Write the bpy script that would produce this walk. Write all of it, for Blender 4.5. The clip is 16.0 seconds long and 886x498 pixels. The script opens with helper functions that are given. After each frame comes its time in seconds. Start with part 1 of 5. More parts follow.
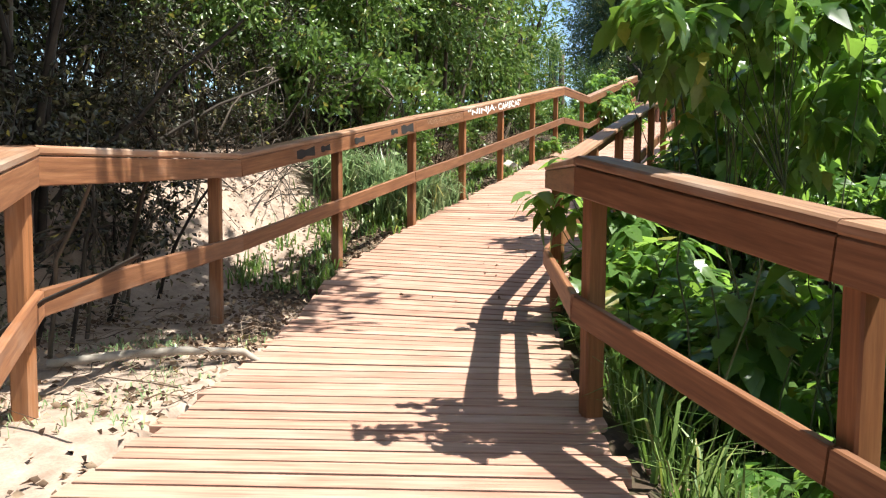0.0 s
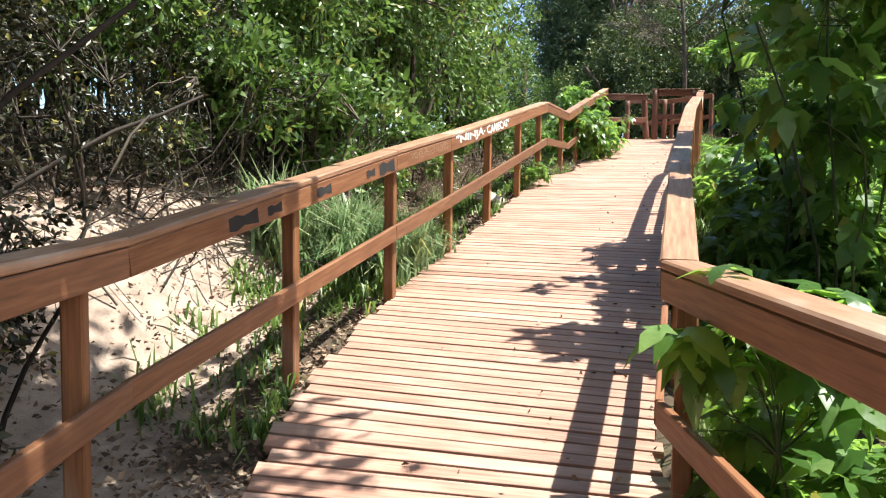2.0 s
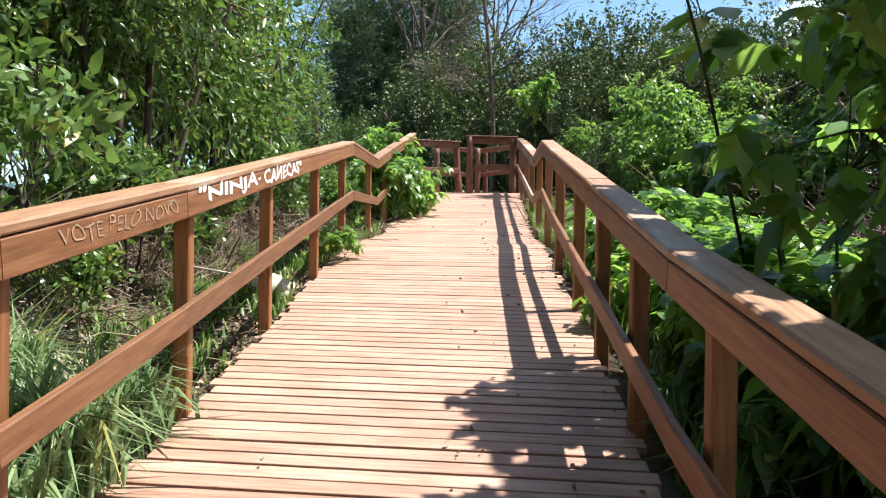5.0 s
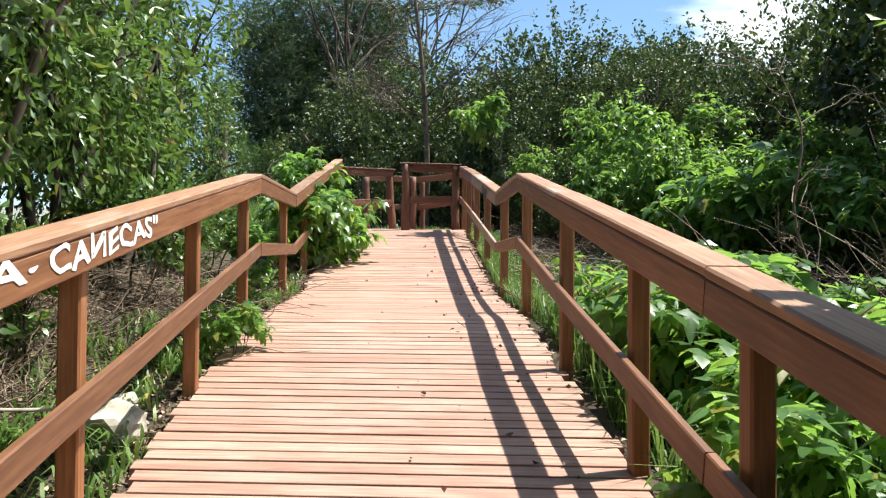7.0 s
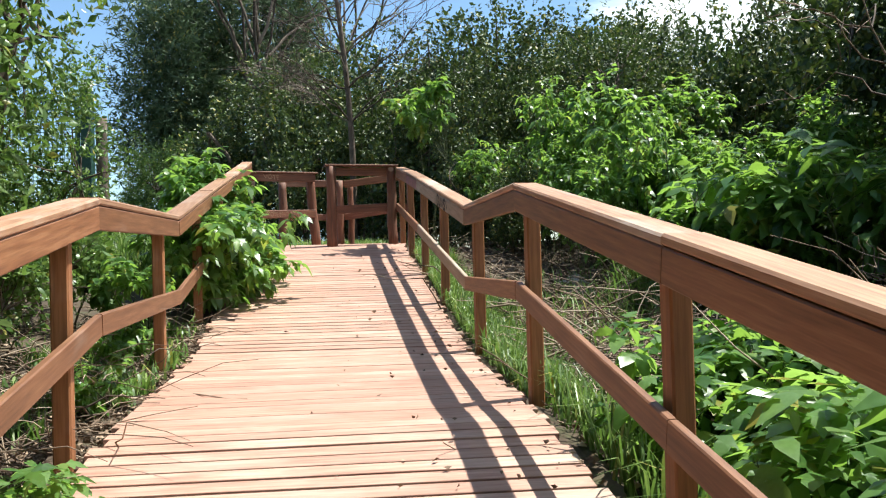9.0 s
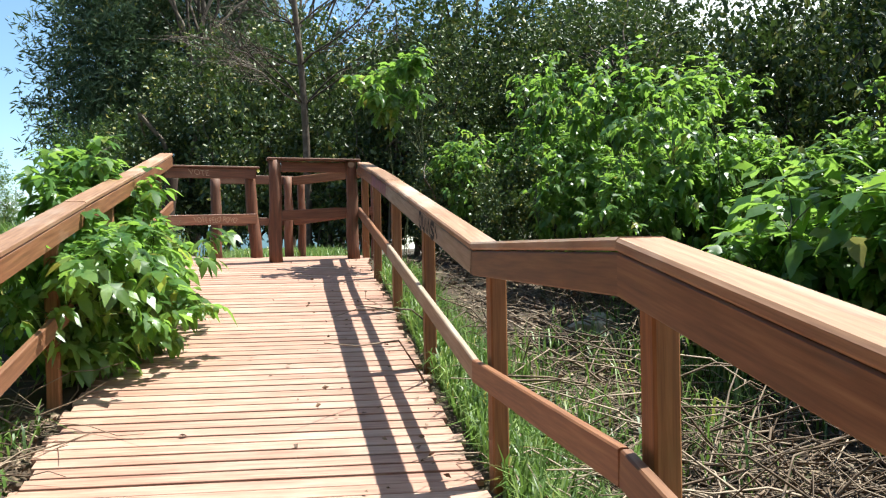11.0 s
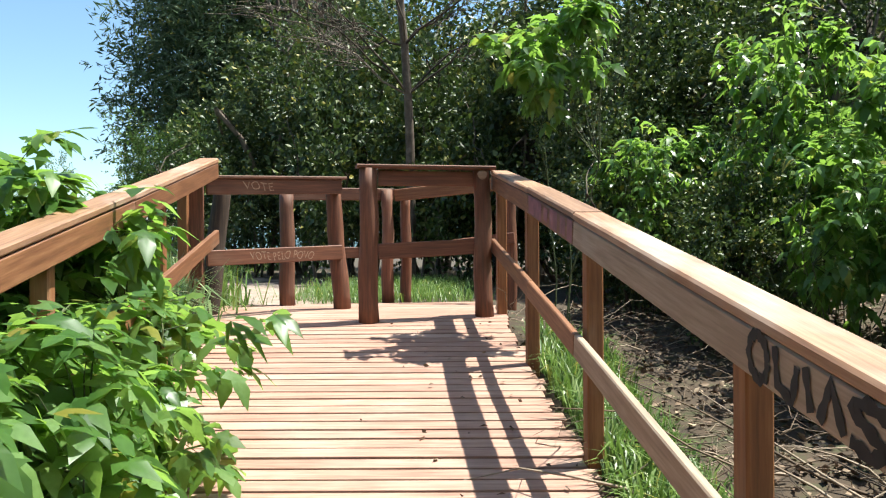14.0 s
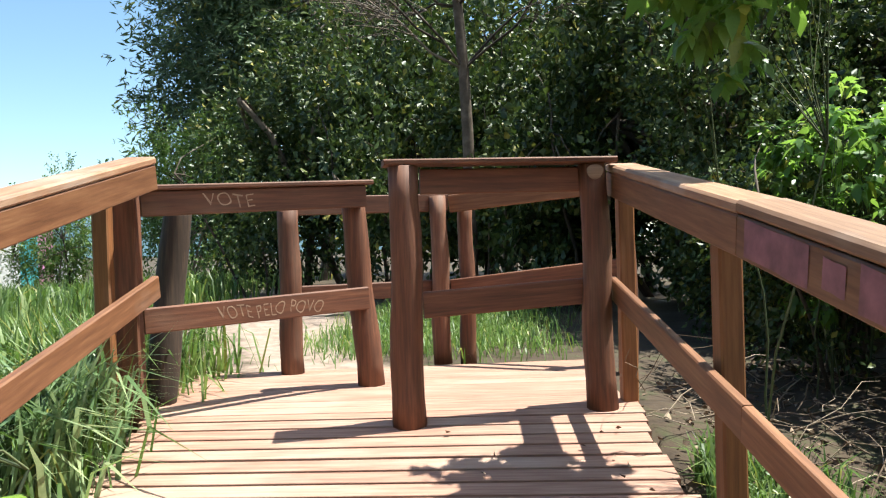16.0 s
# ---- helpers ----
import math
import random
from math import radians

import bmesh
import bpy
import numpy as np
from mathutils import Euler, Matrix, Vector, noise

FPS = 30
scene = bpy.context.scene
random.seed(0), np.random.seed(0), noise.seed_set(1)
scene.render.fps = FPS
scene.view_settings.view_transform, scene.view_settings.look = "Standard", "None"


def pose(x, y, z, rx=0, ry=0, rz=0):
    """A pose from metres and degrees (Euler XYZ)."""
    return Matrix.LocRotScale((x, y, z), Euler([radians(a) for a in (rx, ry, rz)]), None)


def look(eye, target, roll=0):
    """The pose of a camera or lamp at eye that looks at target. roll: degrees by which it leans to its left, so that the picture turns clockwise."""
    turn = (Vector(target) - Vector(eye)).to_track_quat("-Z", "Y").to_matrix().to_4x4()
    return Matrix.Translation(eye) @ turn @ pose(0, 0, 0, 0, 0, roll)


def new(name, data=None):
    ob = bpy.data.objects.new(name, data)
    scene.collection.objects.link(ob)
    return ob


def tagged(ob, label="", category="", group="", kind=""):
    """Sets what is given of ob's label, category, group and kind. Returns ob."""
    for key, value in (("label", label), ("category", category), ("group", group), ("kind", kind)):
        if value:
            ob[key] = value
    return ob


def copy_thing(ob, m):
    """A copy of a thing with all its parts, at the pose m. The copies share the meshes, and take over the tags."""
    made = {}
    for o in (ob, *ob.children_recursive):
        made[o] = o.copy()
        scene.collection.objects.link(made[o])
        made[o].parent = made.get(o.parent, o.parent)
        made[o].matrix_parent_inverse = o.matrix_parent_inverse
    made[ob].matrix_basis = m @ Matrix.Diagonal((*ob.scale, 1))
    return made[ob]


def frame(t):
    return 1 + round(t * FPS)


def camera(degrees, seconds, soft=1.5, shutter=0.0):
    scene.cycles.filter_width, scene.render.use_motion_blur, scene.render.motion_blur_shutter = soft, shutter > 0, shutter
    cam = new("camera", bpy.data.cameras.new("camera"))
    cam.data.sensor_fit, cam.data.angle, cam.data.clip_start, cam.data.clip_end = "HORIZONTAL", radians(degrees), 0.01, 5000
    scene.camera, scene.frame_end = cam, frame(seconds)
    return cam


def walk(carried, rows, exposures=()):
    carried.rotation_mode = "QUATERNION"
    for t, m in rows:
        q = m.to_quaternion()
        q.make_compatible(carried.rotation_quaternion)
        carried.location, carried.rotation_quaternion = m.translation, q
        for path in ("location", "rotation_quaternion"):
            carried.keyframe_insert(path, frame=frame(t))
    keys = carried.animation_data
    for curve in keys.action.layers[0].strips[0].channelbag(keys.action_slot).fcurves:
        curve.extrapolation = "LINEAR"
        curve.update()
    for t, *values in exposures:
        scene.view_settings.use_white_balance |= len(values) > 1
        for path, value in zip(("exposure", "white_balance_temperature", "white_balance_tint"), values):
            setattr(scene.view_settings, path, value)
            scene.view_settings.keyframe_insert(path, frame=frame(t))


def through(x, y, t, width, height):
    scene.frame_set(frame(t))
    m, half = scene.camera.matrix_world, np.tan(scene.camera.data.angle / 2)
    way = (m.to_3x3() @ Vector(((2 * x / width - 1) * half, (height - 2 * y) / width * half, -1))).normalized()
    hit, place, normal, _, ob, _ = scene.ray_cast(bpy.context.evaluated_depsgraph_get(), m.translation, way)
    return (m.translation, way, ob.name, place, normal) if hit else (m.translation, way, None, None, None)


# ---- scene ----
# ---- camera and walk ----
cam = camera(57.0, 16.0, 1.2)
PATH = [
    (0, (-0.143, 0.06, 1.563), (-1.044, 1.838, 1.401), 0.4),
    (0.5, (-0.579, 0.506, 1.65), (-1.488, 2.277, 1.456), 0.5),
    (1, (-0.856, 0.935, 1.677), (-1.655, 2.762, 1.531), 0.8),
    (1.5, (-1.17, 1.428, 1.77), (-1.977, 3.253, 1.633), 0.6),
    (2, (-1.482, 1.837, 1.92), (-2.239, 3.683, 1.773), 0.8),
    (2.5, (-1.744, 2.363, 2.014), (-2.41, 4.245, 1.892), 0.8),
    (3, (-2.021, 2.828, 2.058), (-2.621, 4.733, 1.962), 0.8),
    (3.5, (-2.131, 3.301, 2.096), (-2.563, 5.252, 2.009), 0.7),
    (4, (-2.265, 3.841, 2.098), (-2.721, 5.787, 2.039), 0.3),
    (4.5, (-2.423, 4.375, 2.125), (-2.763, 6.345, 2.091), 0.4),
    (4.7, (-2.465, 4.631, 2.126), (-2.768, 6.608, 2.1), 0.6),
    (6.8, (-2.974, 7.056, 2.512), (-3.081, 9.053, 2.538), 0.5),
    (7, (-3.003, 7.293, 2.507), (-3.08, 9.291, 2.549), 0.5),
    (7.5, (-3.097, 7.875, 2.62), (-3.152, 9.874, 2.684), 0.2),
    (8, (-3.199, 8.514, 2.766), (-3.063, 10.508, 2.827), -0.8),
    (8.5, (-3.239, 9.046, 2.832), (-3.133, 11.042, 2.899), -1.1),
    (8.7, (-3.266, 9.276, 2.835), (-3.165, 11.273, 2.889), -1.4),
    (10.8, (-3.327, 11.725, 3.24), (-3.076, 13.71, 3.226), -0.6),
    (11, (-3.301, 11.941, 3.25), (-3.089, 13.929, 3.243), -1.0),
    (11.5, (-3.332, 12.479, 3.381), (-3.22, 14.476, 3.376), -0.6),
    (12, (-3.324, 12.995, 3.469), (-3.26, 14.994, 3.481), -0.1),
    (12.5, (-3.431, 13.475, 3.515), (-3.473, 15.475, 3.533), 0.4),
    (13, (-3.452, 13.974, 3.57), (-3.465, 15.974, 3.587), 1.1),
    (13.5, (-3.478, 14.512, 3.601), (-3.5, 16.512, 3.61), 0.9),
    (14, (-3.568, 15.09, 3.649), (-3.589, 17.09, 3.643), -0.4),
    (14.5, (-3.583, 15.713, 3.674), (-3.553, 17.713, 3.676), 0.0),
    (15, (-3.65, 16.372, 3.749), (-3.772, 18.368, 3.747), -1.5),
    (15.5, (-3.65, 16.936, 3.807), (-3.747, 18.934, 3.814), -1.6),
    (16, (-3.722, 17.494, 3.896), (-3.883, 19.487, 3.874), -1.7),
]
walk(cam, [(t, look(eye, target, roll)) for t, eye, target, roll in PATH], [(0, 1.4, 6480, 4), (2, 1.5, 6360, 4), (4, 1.42, 6240, 3), (7.5, 1.15, 6260, 3), (11, 1.29, 6260, 0), (16, 1.33, 6360, 0)])


# ---- world, sun and sky ----
SUN_DIR = Vector((0.41, 0.12, 1.0)).normalized()
sun = new("sun", bpy.data.lights.new("sun", "SUN"))
sun.data.energy, sun.data.angle, sun.data.color = 5.0, radians(0.53), (1.0, 0.95, 0.87)
sun.matrix_world = look(SUN_DIR * 60, (0, 0, 0))

world = bpy.data.worlds.new("sky")
scene.world = world
world.use_nodes = True
wn, wl = world.node_tree.nodes, world.node_tree.links
wn.clear()
w_out, w_bg, w_sky = wn.new("ShaderNodeOutputWorld"), wn.new("ShaderNodeBackground"), wn.new("ShaderNodeTexSky")
w_sky.sky_type, w_sky.sun_disc = "NISHITA", False
w_sky.sun_elevation = math.asin(SUN_DIR.z)
w_sky.sun_rotation = math.atan2(SUN_DIR.x, SUN_DIR.y)
w_sky.air_density, w_sky.dust_density, w_sky.ozone_density = 1.0, 0.3, 3.0
w_co, w_map, w_noise = wn.new("ShaderNodeTexCoord"), wn.new("ShaderNodeMapping"), wn.new("ShaderNodeTexNoise")
w_map.inputs["Scale"].default_value = (2.2, 2.2, 9.0)
w_noise.inputs["Scale"].default_value, w_noise.inputs["Detail"].default_value = 1.3, 6.0
w_ramp, w_mix = wn.new("ShaderNodeValToRGB"), wn.new("ShaderNodeMixRGB")
w_ramp.color_ramp.elements[0].position, w_ramp.color_ramp.elements[1].position = 0.56, 0.70
w_mix.inputs["Color2"].default_value = (9.0, 9.2, 9.5, 1)
wl.new(w_co.outputs["Generated"], w_map.inputs["Vector"])
wl.new(w_map.outputs["Vector"], w_noise.inputs["Vector"])
w_sep, w_bank = wn.new("ShaderNodeSeparateXYZ"), wn.new("ShaderNodeMath")
w_bank.operation = "MULTIPLY_ADD"
w_bank.inputs[1].default_value = 0.28
wl.new(w_co.outputs["Generated"], w_sep.inputs["Vector"])
wl.new(w_sep.outputs["X"], w_bank.inputs[0])
wl.new(w_noise.outputs["Fac"], w_bank.inputs[2])
wl.new(w_bank.outputs["Value"], w_ramp.inputs["Fac"])
wl.new(w_ramp.outputs["Color"], w_mix.inputs["Fac"])
wl.new(w_sky.outputs["Color"], w_mix.inputs["Color1"])
wl.new(w_mix.outputs["Color"], w_bg.inputs["Color"])
w_bg.inputs["Strength"].default_value = 0.088
wl.new(w_bg.outputs["Background"], w_out.inputs["Surface"])


# ---- materials ----
def material(name):
    m = bpy.data.materials.new(name)
    m.use_nodes = True
    return m, m.node_tree.nodes, m.node_tree.links, m.node_tree.nodes["Principled BSDF"]


def ramp(nodes, stops):
    r = nodes.new("ShaderNodeValToRGB")
    e = r.color_ramp.elements
    while len(e) < len(stops):
        e.new(0.5)
    for k, (p, c) in enumerate(stops):
        e[k].position, e[k].color = p, (*c, 1)
    return r


def noise_tex(nodes, links, vector, scale, detail=4.0, rough=0.55, stretch=None):
    n = nodes.new("ShaderNodeTexNoise")
    n.inputs["Scale"].default_value, n.inputs["Detail"].default_value, n.inputs["Roughness"].default_value = scale, detail, rough
    if stretch:
        mp = nodes.new("ShaderNodeMapping")
        mp.inputs["Scale"].default_value = stretch
        links.new(vector, mp.inputs["Vector"])
        vector = mp.outputs["Vector"]
    links.new(vector, n.inputs["Vector"])
    return n


def mix(nodes, links, fac, a, b, mode="MIX"):
    m = nodes.new("ShaderNodeMixRGB")
    m.blend_type = mode
    for socket, value in (("Fac", fac), ("Color1", a), ("Color2", b)):
        if isinstance(value, (int, float)):
            m.inputs[socket].default_value = value if socket == "Fac" else (value, value, value, 1)
        elif isinstance(value, tuple):
            m.inputs[socket].default_value = (*value, 1)
        else:
            links.new(value, m.inputs[socket])
    return m.outputs["Color"]


def wood(name, dark, mid, pale, rough=0.65, stain=0.5, bump=0.25, worn=(0.5, 0.42, 0.36), worn_from=0.6, tones=(0.78, 1.18)):
    """Stained, weathered timber: grain along local x, knots of darker tone, greyed and worn patches, each piece a little different."""
    m, n, l, b = material(name)
    co = n.new("ShaderNodeTexCoord")
    info = n.new("ShaderNodeObjectInfo")
    shift = n.new("ShaderNodeVectorMath")
    shift.operation = "ADD"
    scale = n.new("ShaderNodeVectorMath")
    scale.operation = "SCALE"
    scale.inputs[0].default_value = (13.0, 7.0, 5.0)
    l.new(info.outputs["Random"], scale.inputs["Scale"])
    l.new(co.outputs["Object"], shift.inputs[0])
    l.new(scale.outputs["Vector"], shift.inputs[1])
    v = shift.outputs["Vector"]
    grain = noise_tex(n, l, v, 9.0, 6.0, 0.6, (0.35, 6.0, 6.0))
    fine = noise_tex(n, l, v, 40.0, 3.0, 0.6, (0.15, 4.0, 4.0))
    blotch = noise_tex(n, l, v, 1.7, 4.0, 0.6, (0.7, 1.5, 1.5))
    col = ramp(n, [(0.25, dark), (0.5, mid), (0.78, pale)])
    l.new(grain.outputs["Fac"], col.inputs["Fac"])
    wear = ramp(n, [(worn_from, (0, 0, 0)), (worn_from + 0.18, (1, 1, 1))])
    l.new(blotch.outputs["Fac"], wear.inputs["Fac"])
    wfac = n.new("ShaderNodeMath")
    wfac.operation = "MULTIPLY"
    wfac.inputs[1].default_value = stain
    l.new(wear.outputs["Color"], wfac.inputs[0])
    c = mix(n, l, wfac.outputs["Value"], col.outputs["Color"], worn)
    tone = n.new("ShaderNodeMapRange")
    tone.inputs["To Min"].default_value, tone.inputs["To Max"].default_value = tones
    l.new(info.outputs["Random"], tone.inputs["Value"])
    c = mix(n, l, 1.0, c, tone.outputs["Result"], "MULTIPLY")
    dirt = ramp(n, [(0.3, (0.72, 0.7, 0.68)), (0.55, (1, 1, 1))])
    l.new(fine.outputs["Fac"], dirt.inputs["Fac"])
    c = mix(n, l, 0.6, c, dirt.outputs["Color"], "MULTIPLY")
    l.new(c, b.inputs["Base Color"])
    b.inputs["Roughness"].default_value = rough
    bp = n.new("ShaderNodeBump")
    bp.inputs["Strength"].default_value, bp.inputs["Distance"].default_value = bump, 0.004
    l.new(grain.outputs["Fac"], bp.inputs["Height"])
    l.new(bp.outputs["Normal"], b.inputs["Normal"])
    return m


def leaf(name, dark, mid, pale, through=(0.25, 0.45, 0.05), gloss=0.42, share=0.35, vein=0.0):
    """Leaf: tone by island, light passing through, a waxy sheen."""
    m, n, l, b = material(name)
    geo = n.new("ShaderNodeNewGeometry")
    col = ramp(n, [(0.0, dark), (0.5, mid), (0.93, pale), (0.985, (0.30, 0.26, 0.06))])
    l.new(geo.outputs["Random Per Island"], col.inputs["Fac"])
    co = n.new("ShaderNodeTexCoord")
    patch = noise_tex(n, l, co.outputs["Object"], 1.6, 3.0)
    pr = ramp(n, [(0.3, (0.7, 0.75, 0.7)), (0.7, (1.2, 1.15, 1.0))])
    l.new(patch.outputs["Fac"], pr.inputs["Fac"])
    c = mix(n, l, 1.0, col.outputs["Color"], pr.outputs["Color"], "MULTIPLY")
    fine = noise_tex(n, l, co.outputs["Object"], 60.0, 2.0)
    fr = ramp(n, [(0.3, (0.82, 0.85, 0.8)), (0.7, (1.1, 1.1, 1.1))])
    l.new(fine.outputs["Fac"], fr.inputs["Fac"])
    c = mix(n, l, 1.0, c, fr.outputs["Color"], "MULTIPLY")
    l.new(c, b.inputs["Base Color"])
    b.inputs["Roughness"].default_value = gloss
    b.inputs["Specular IOR Level"].default_value = 0.4
    tr = n.new("ShaderNodeBsdfTranslucent")
    t = mix(n, l, 0.5, c, through)
    l.new(t, tr.inputs["Color"])
    sh = n.new("ShaderNodeMixShader")
    sh.inputs["Fac"].default_value = share
    l.new(b.outputs["BSDF"], sh.inputs[1])
    l.new(tr.outputs["BSDF"], sh.inputs[2])
    l.new(sh.outputs["Shader"], n["Material Output"].inputs["Surface"])
    return m


def rough_stuff(name, stops, rough=0.85, scale=8.0, bump=0.4, island=True):
    """Bark, twigs, dry leaves, stone: tone by island and by noise."""
    m, n, l, b = material(name)
    co = n.new("ShaderNodeTexCoord")
    a = noise_tex(n, l, co.outputs["Object"], scale, 6.0, 0.65)
    c = ramp(n, stops)
    if island:
        geo = n.new("ShaderNodeNewGeometry")
        add = n.new("ShaderNodeMath")
        add.operation = "MULTIPLY_ADD"
        add.inputs[1].default_value, add.inputs[2].default_value = 0.6, -0.28
        l.new(geo.outputs["Random Per Island"], add.inputs[0])
        s = n.new("ShaderNodeMath")
        s.operation = "ADD"
        l.new(add.outputs["Value"], s.inputs[0])
        l.new(a.outputs["Fac"], s.inputs[1])
        l.new(s.outputs["Value"], c.inputs["Fac"])
    else:
        l.new(a.outputs["Fac"], c.inputs["Fac"])
    l.new(c.outputs["Color"], b.inputs["Base Color"])
    b.inputs["Roughness"].default_value = rough
    bp = n.new("ShaderNodeBump")
    bp.inputs["Strength"].default_value, bp.inputs["Distance"].default_value = bump, 0.01
    l.new(a.outputs["Fac"], bp.inputs["Height"])
    l.new(bp.outputs["Normal"], b.inputs["Normal"])
    return m


def plain(name, colour, rough=0.5, metal=0.0, spread=0.15):
    m, n, l, b = material(name)
    co = n.new("ShaderNodeTexCoord")
    a = noise_tex(n, l, co.outputs["Object"], 14.0, 5.0, 0.6)
    lo, hi = tuple(v * (1 - spread) for v in colour), tuple(min(1, v * (1 + spread)) for v in colour)
    c = ramp(n, [(0.3, lo), (0.7, hi)])
    l.new(a.outputs["Fac"], c.inputs["Fac"])
    l.new(c.outputs["Color"], b.inputs["Base Color"])
    b.inputs["Roughness"].default_value, b.inputs["Metallic"].default_value = rough, metal
    return m


RAIL_WOOD = wood("stained_rail_wood", (0.108, 0.041, 0.017), (0.198, 0.081, 0.036), (0.30, 0.145, 0.07), 0.55, 0.45, 0.25, (0.36, 0.29, 0.24))
CAP_WOOD = wood("weathered_cap_wood", (0.165, 0.075, 0.041), (0.285, 0.15, 0.086), (0.39, 0.232, 0.147), 0.6, 0.6, 0.3, (0.45, 0.38, 0.33), 0.52)
POST_WOOD = wood("stained_post_wood", (0.14, 0.05, 0.018), (0.245, 0.096, 0.034), (0.335, 0.15, 0.063), 0.6, 0.3)
LOG_WOOD = wood("dark_log_wood", (0.075, 0.029, 0.017), (0.14, 0.052, 0.028), (0.23, 0.095, 0.05), 0.7, 0.4, 0.4, (0.26, 0.17, 0.12), 0.55)
PALE_WOOD = wood("pale_weathered_wood", (0.21, 0.145, 0.105), (0.31, 0.225, 0.165), (0.42, 0.325, 0.25), 0.65, 0.5, 0.25, (0.46, 0.40, 0.34), 0.55)
DARK_WOOD = wood("blackened_wood", (0.02, 0.014, 0.01), (0.045, 0.028, 0.02), (0.09, 0.055, 0.035), 0.8, 0.4, 0.5, (0.13, 0.09, 0.07))
DECK_WOOD = wood("reddish_deck_wood", (0.22, 0.105, 0.074), (0.375, 0.206, 0.15), (0.495, 0.31, 0.235), 0.6, 0.38, 0.2, (0.52, 0.41, 0.34), 0.48, (0.9, 1.07))
SHRUB_LEAF = leaf("small_shrub_leaf", (0.018, 0.028, 0.010), (0.044, 0.062, 0.022), (0.13, 0.145, 0.065), (0.16, 0.22, 0.05), 0.36, 0.16)
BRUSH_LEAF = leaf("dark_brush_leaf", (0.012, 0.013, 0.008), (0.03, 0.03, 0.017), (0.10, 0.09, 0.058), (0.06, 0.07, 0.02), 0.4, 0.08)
BRIGHT_LEAF = leaf("bright_shrub_leaf", (0.045, 0.09, 0.026), (0.10, 0.17, 0.05), (0.20, 0.275, 0.10), (0.24, 0.40, 0.06), 0.34, 0.32)
BROAD_LEAF = leaf("broad_lobed_leaf", (0.04, 0.092, 0.024), (0.085, 0.178, 0.044), (0.18, 0.285, 0.105), (0.42, 0.66, 0.09), 0.33, 0.5)
FAR_LEAF = leaf("far_tree_leaf", (0.018, 0.036, 0.012), (0.045, 0.076, 0.022), (0.125, 0.15, 0.048), (0.12, 0.20, 0.035), 0.45, 0.18)
FEATHER_LEAF = leaf("feathery_tree_leaf", (0.035, 0.065, 0.034), (0.075, 0.12, 0.065), (0.14, 0.19, 0.11), (0.16, 0.26, 0.1), 0.45, 0.25)
GRASS_LEAF = leaf("grass_blade", (0.038, 0.075, 0.017), (0.09, 0.16, 0.038), (0.225, 0.29, 0.11), (0.25, 0.42, 0.07), 0.42, 0.3)
PALE_GRASS = leaf("pale_grass_blade", (0.12, 0.20, 0.10), (0.22, 0.32, 0.17), (0.42, 0.48, 0.30), (0.30, 0.42, 0.18), 0.35, 0.35)
BARK = rough_stuff("brown_bark", [(0.25, (0.03, 0.02, 0.014)), (0.55, (0.085, 0.06, 0.043)), (0.8, (0.18, 0.14, 0.11))])
# Same bark made darker: the left bank's deep shade put into its colour.
SHADED_BARK = rough_stuff("shade_darkened_bark", [(0.25, (0.016, 0.011, 0.008)), (0.55, (0.042, 0.03, 0.022)), (0.8, (0.10, 0.078, 0.06))])
PALE_BARK = rough_stuff("grey_bark", [(0.25, (0.12, 0.1, 0.085)), (0.55, (0.27, 0.235, 0.2)), (0.8, (0.42, 0.38, 0.33))])
STEM = rough_stuff("green_stem", [(0.25, (0.02, 0.03, 0.01)), (0.55, (0.05, 0.068, 0.022)), (0.8, (0.10, 0.11, 0.045))])
STICK = rough_stuff("dry_stick", [(0.2, (0.04, 0.026, 0.018)), (0.5, (0.13, 0.083, 0.053)), (0.85, (0.34, 0.26, 0.195))])
LITTER = rough_stuff("dry_leaf_litter", [(0.2, (0.05, 0.03, 0.02)), (0.5, (0.15, 0.092, 0.058)), (0.85, (0.36, 0.26, 0.18))], 0.8)
STONE = rough_stuff("pale_stone", [(0.25, (0.2, 0.17, 0.13)), (0.55, (0.42, 0.37, 0.3)), (0.8, (0.6, 0.55, 0.47))], 0.9, 6.0, 0.8, False)
WHITE_PAINT = plain("white_spray_paint", (0.82, 0.81, 0.79), 0.6)
BLACK_PAINT = plain("black_spray_paint", (0.014, 0.013, 0.014), 0.8, 0, 0.5)
PURPLE_PAINT = plain("faded_purple_paint", (0.215, 0.085, 0.105), 0.6, 0, 0.4)
SCRATCH = plain("scratched_pale_wood", (0.36, 0.24, 0.165), 0.8, 0, 0.35)
GREEN_STEEL = plain("dark_green_painted_steel", (0.02, 0.055, 0.045), 0.4, 0.0)
WIRE = plain("green_wire", (0.05, 0.12, 0.10), 0.45, 0.2)
WALL_PAINT = plain("white_wall_paint", (0.75, 0.74, 0.71), 0.8)
TEAL_PAINT = plain("turquoise_wall_paint", (0.10, 0.48, 0.50), 0.8)
PINK_PAINT = plain("pink_wall_paint", (0.62, 0.28, 0.42), 0.8)
# Air haze over the far forest is mixed into these blue tones.
HILL = rough_stuff("hazy_blue_hill", [(0.3, (0.035, 0.075, 0.10)), (0.6, (0.055, 0.105, 0.13)), (0.8, (0.08, 0.14, 0.15))], 1.0, 0.03, 0.0, False)


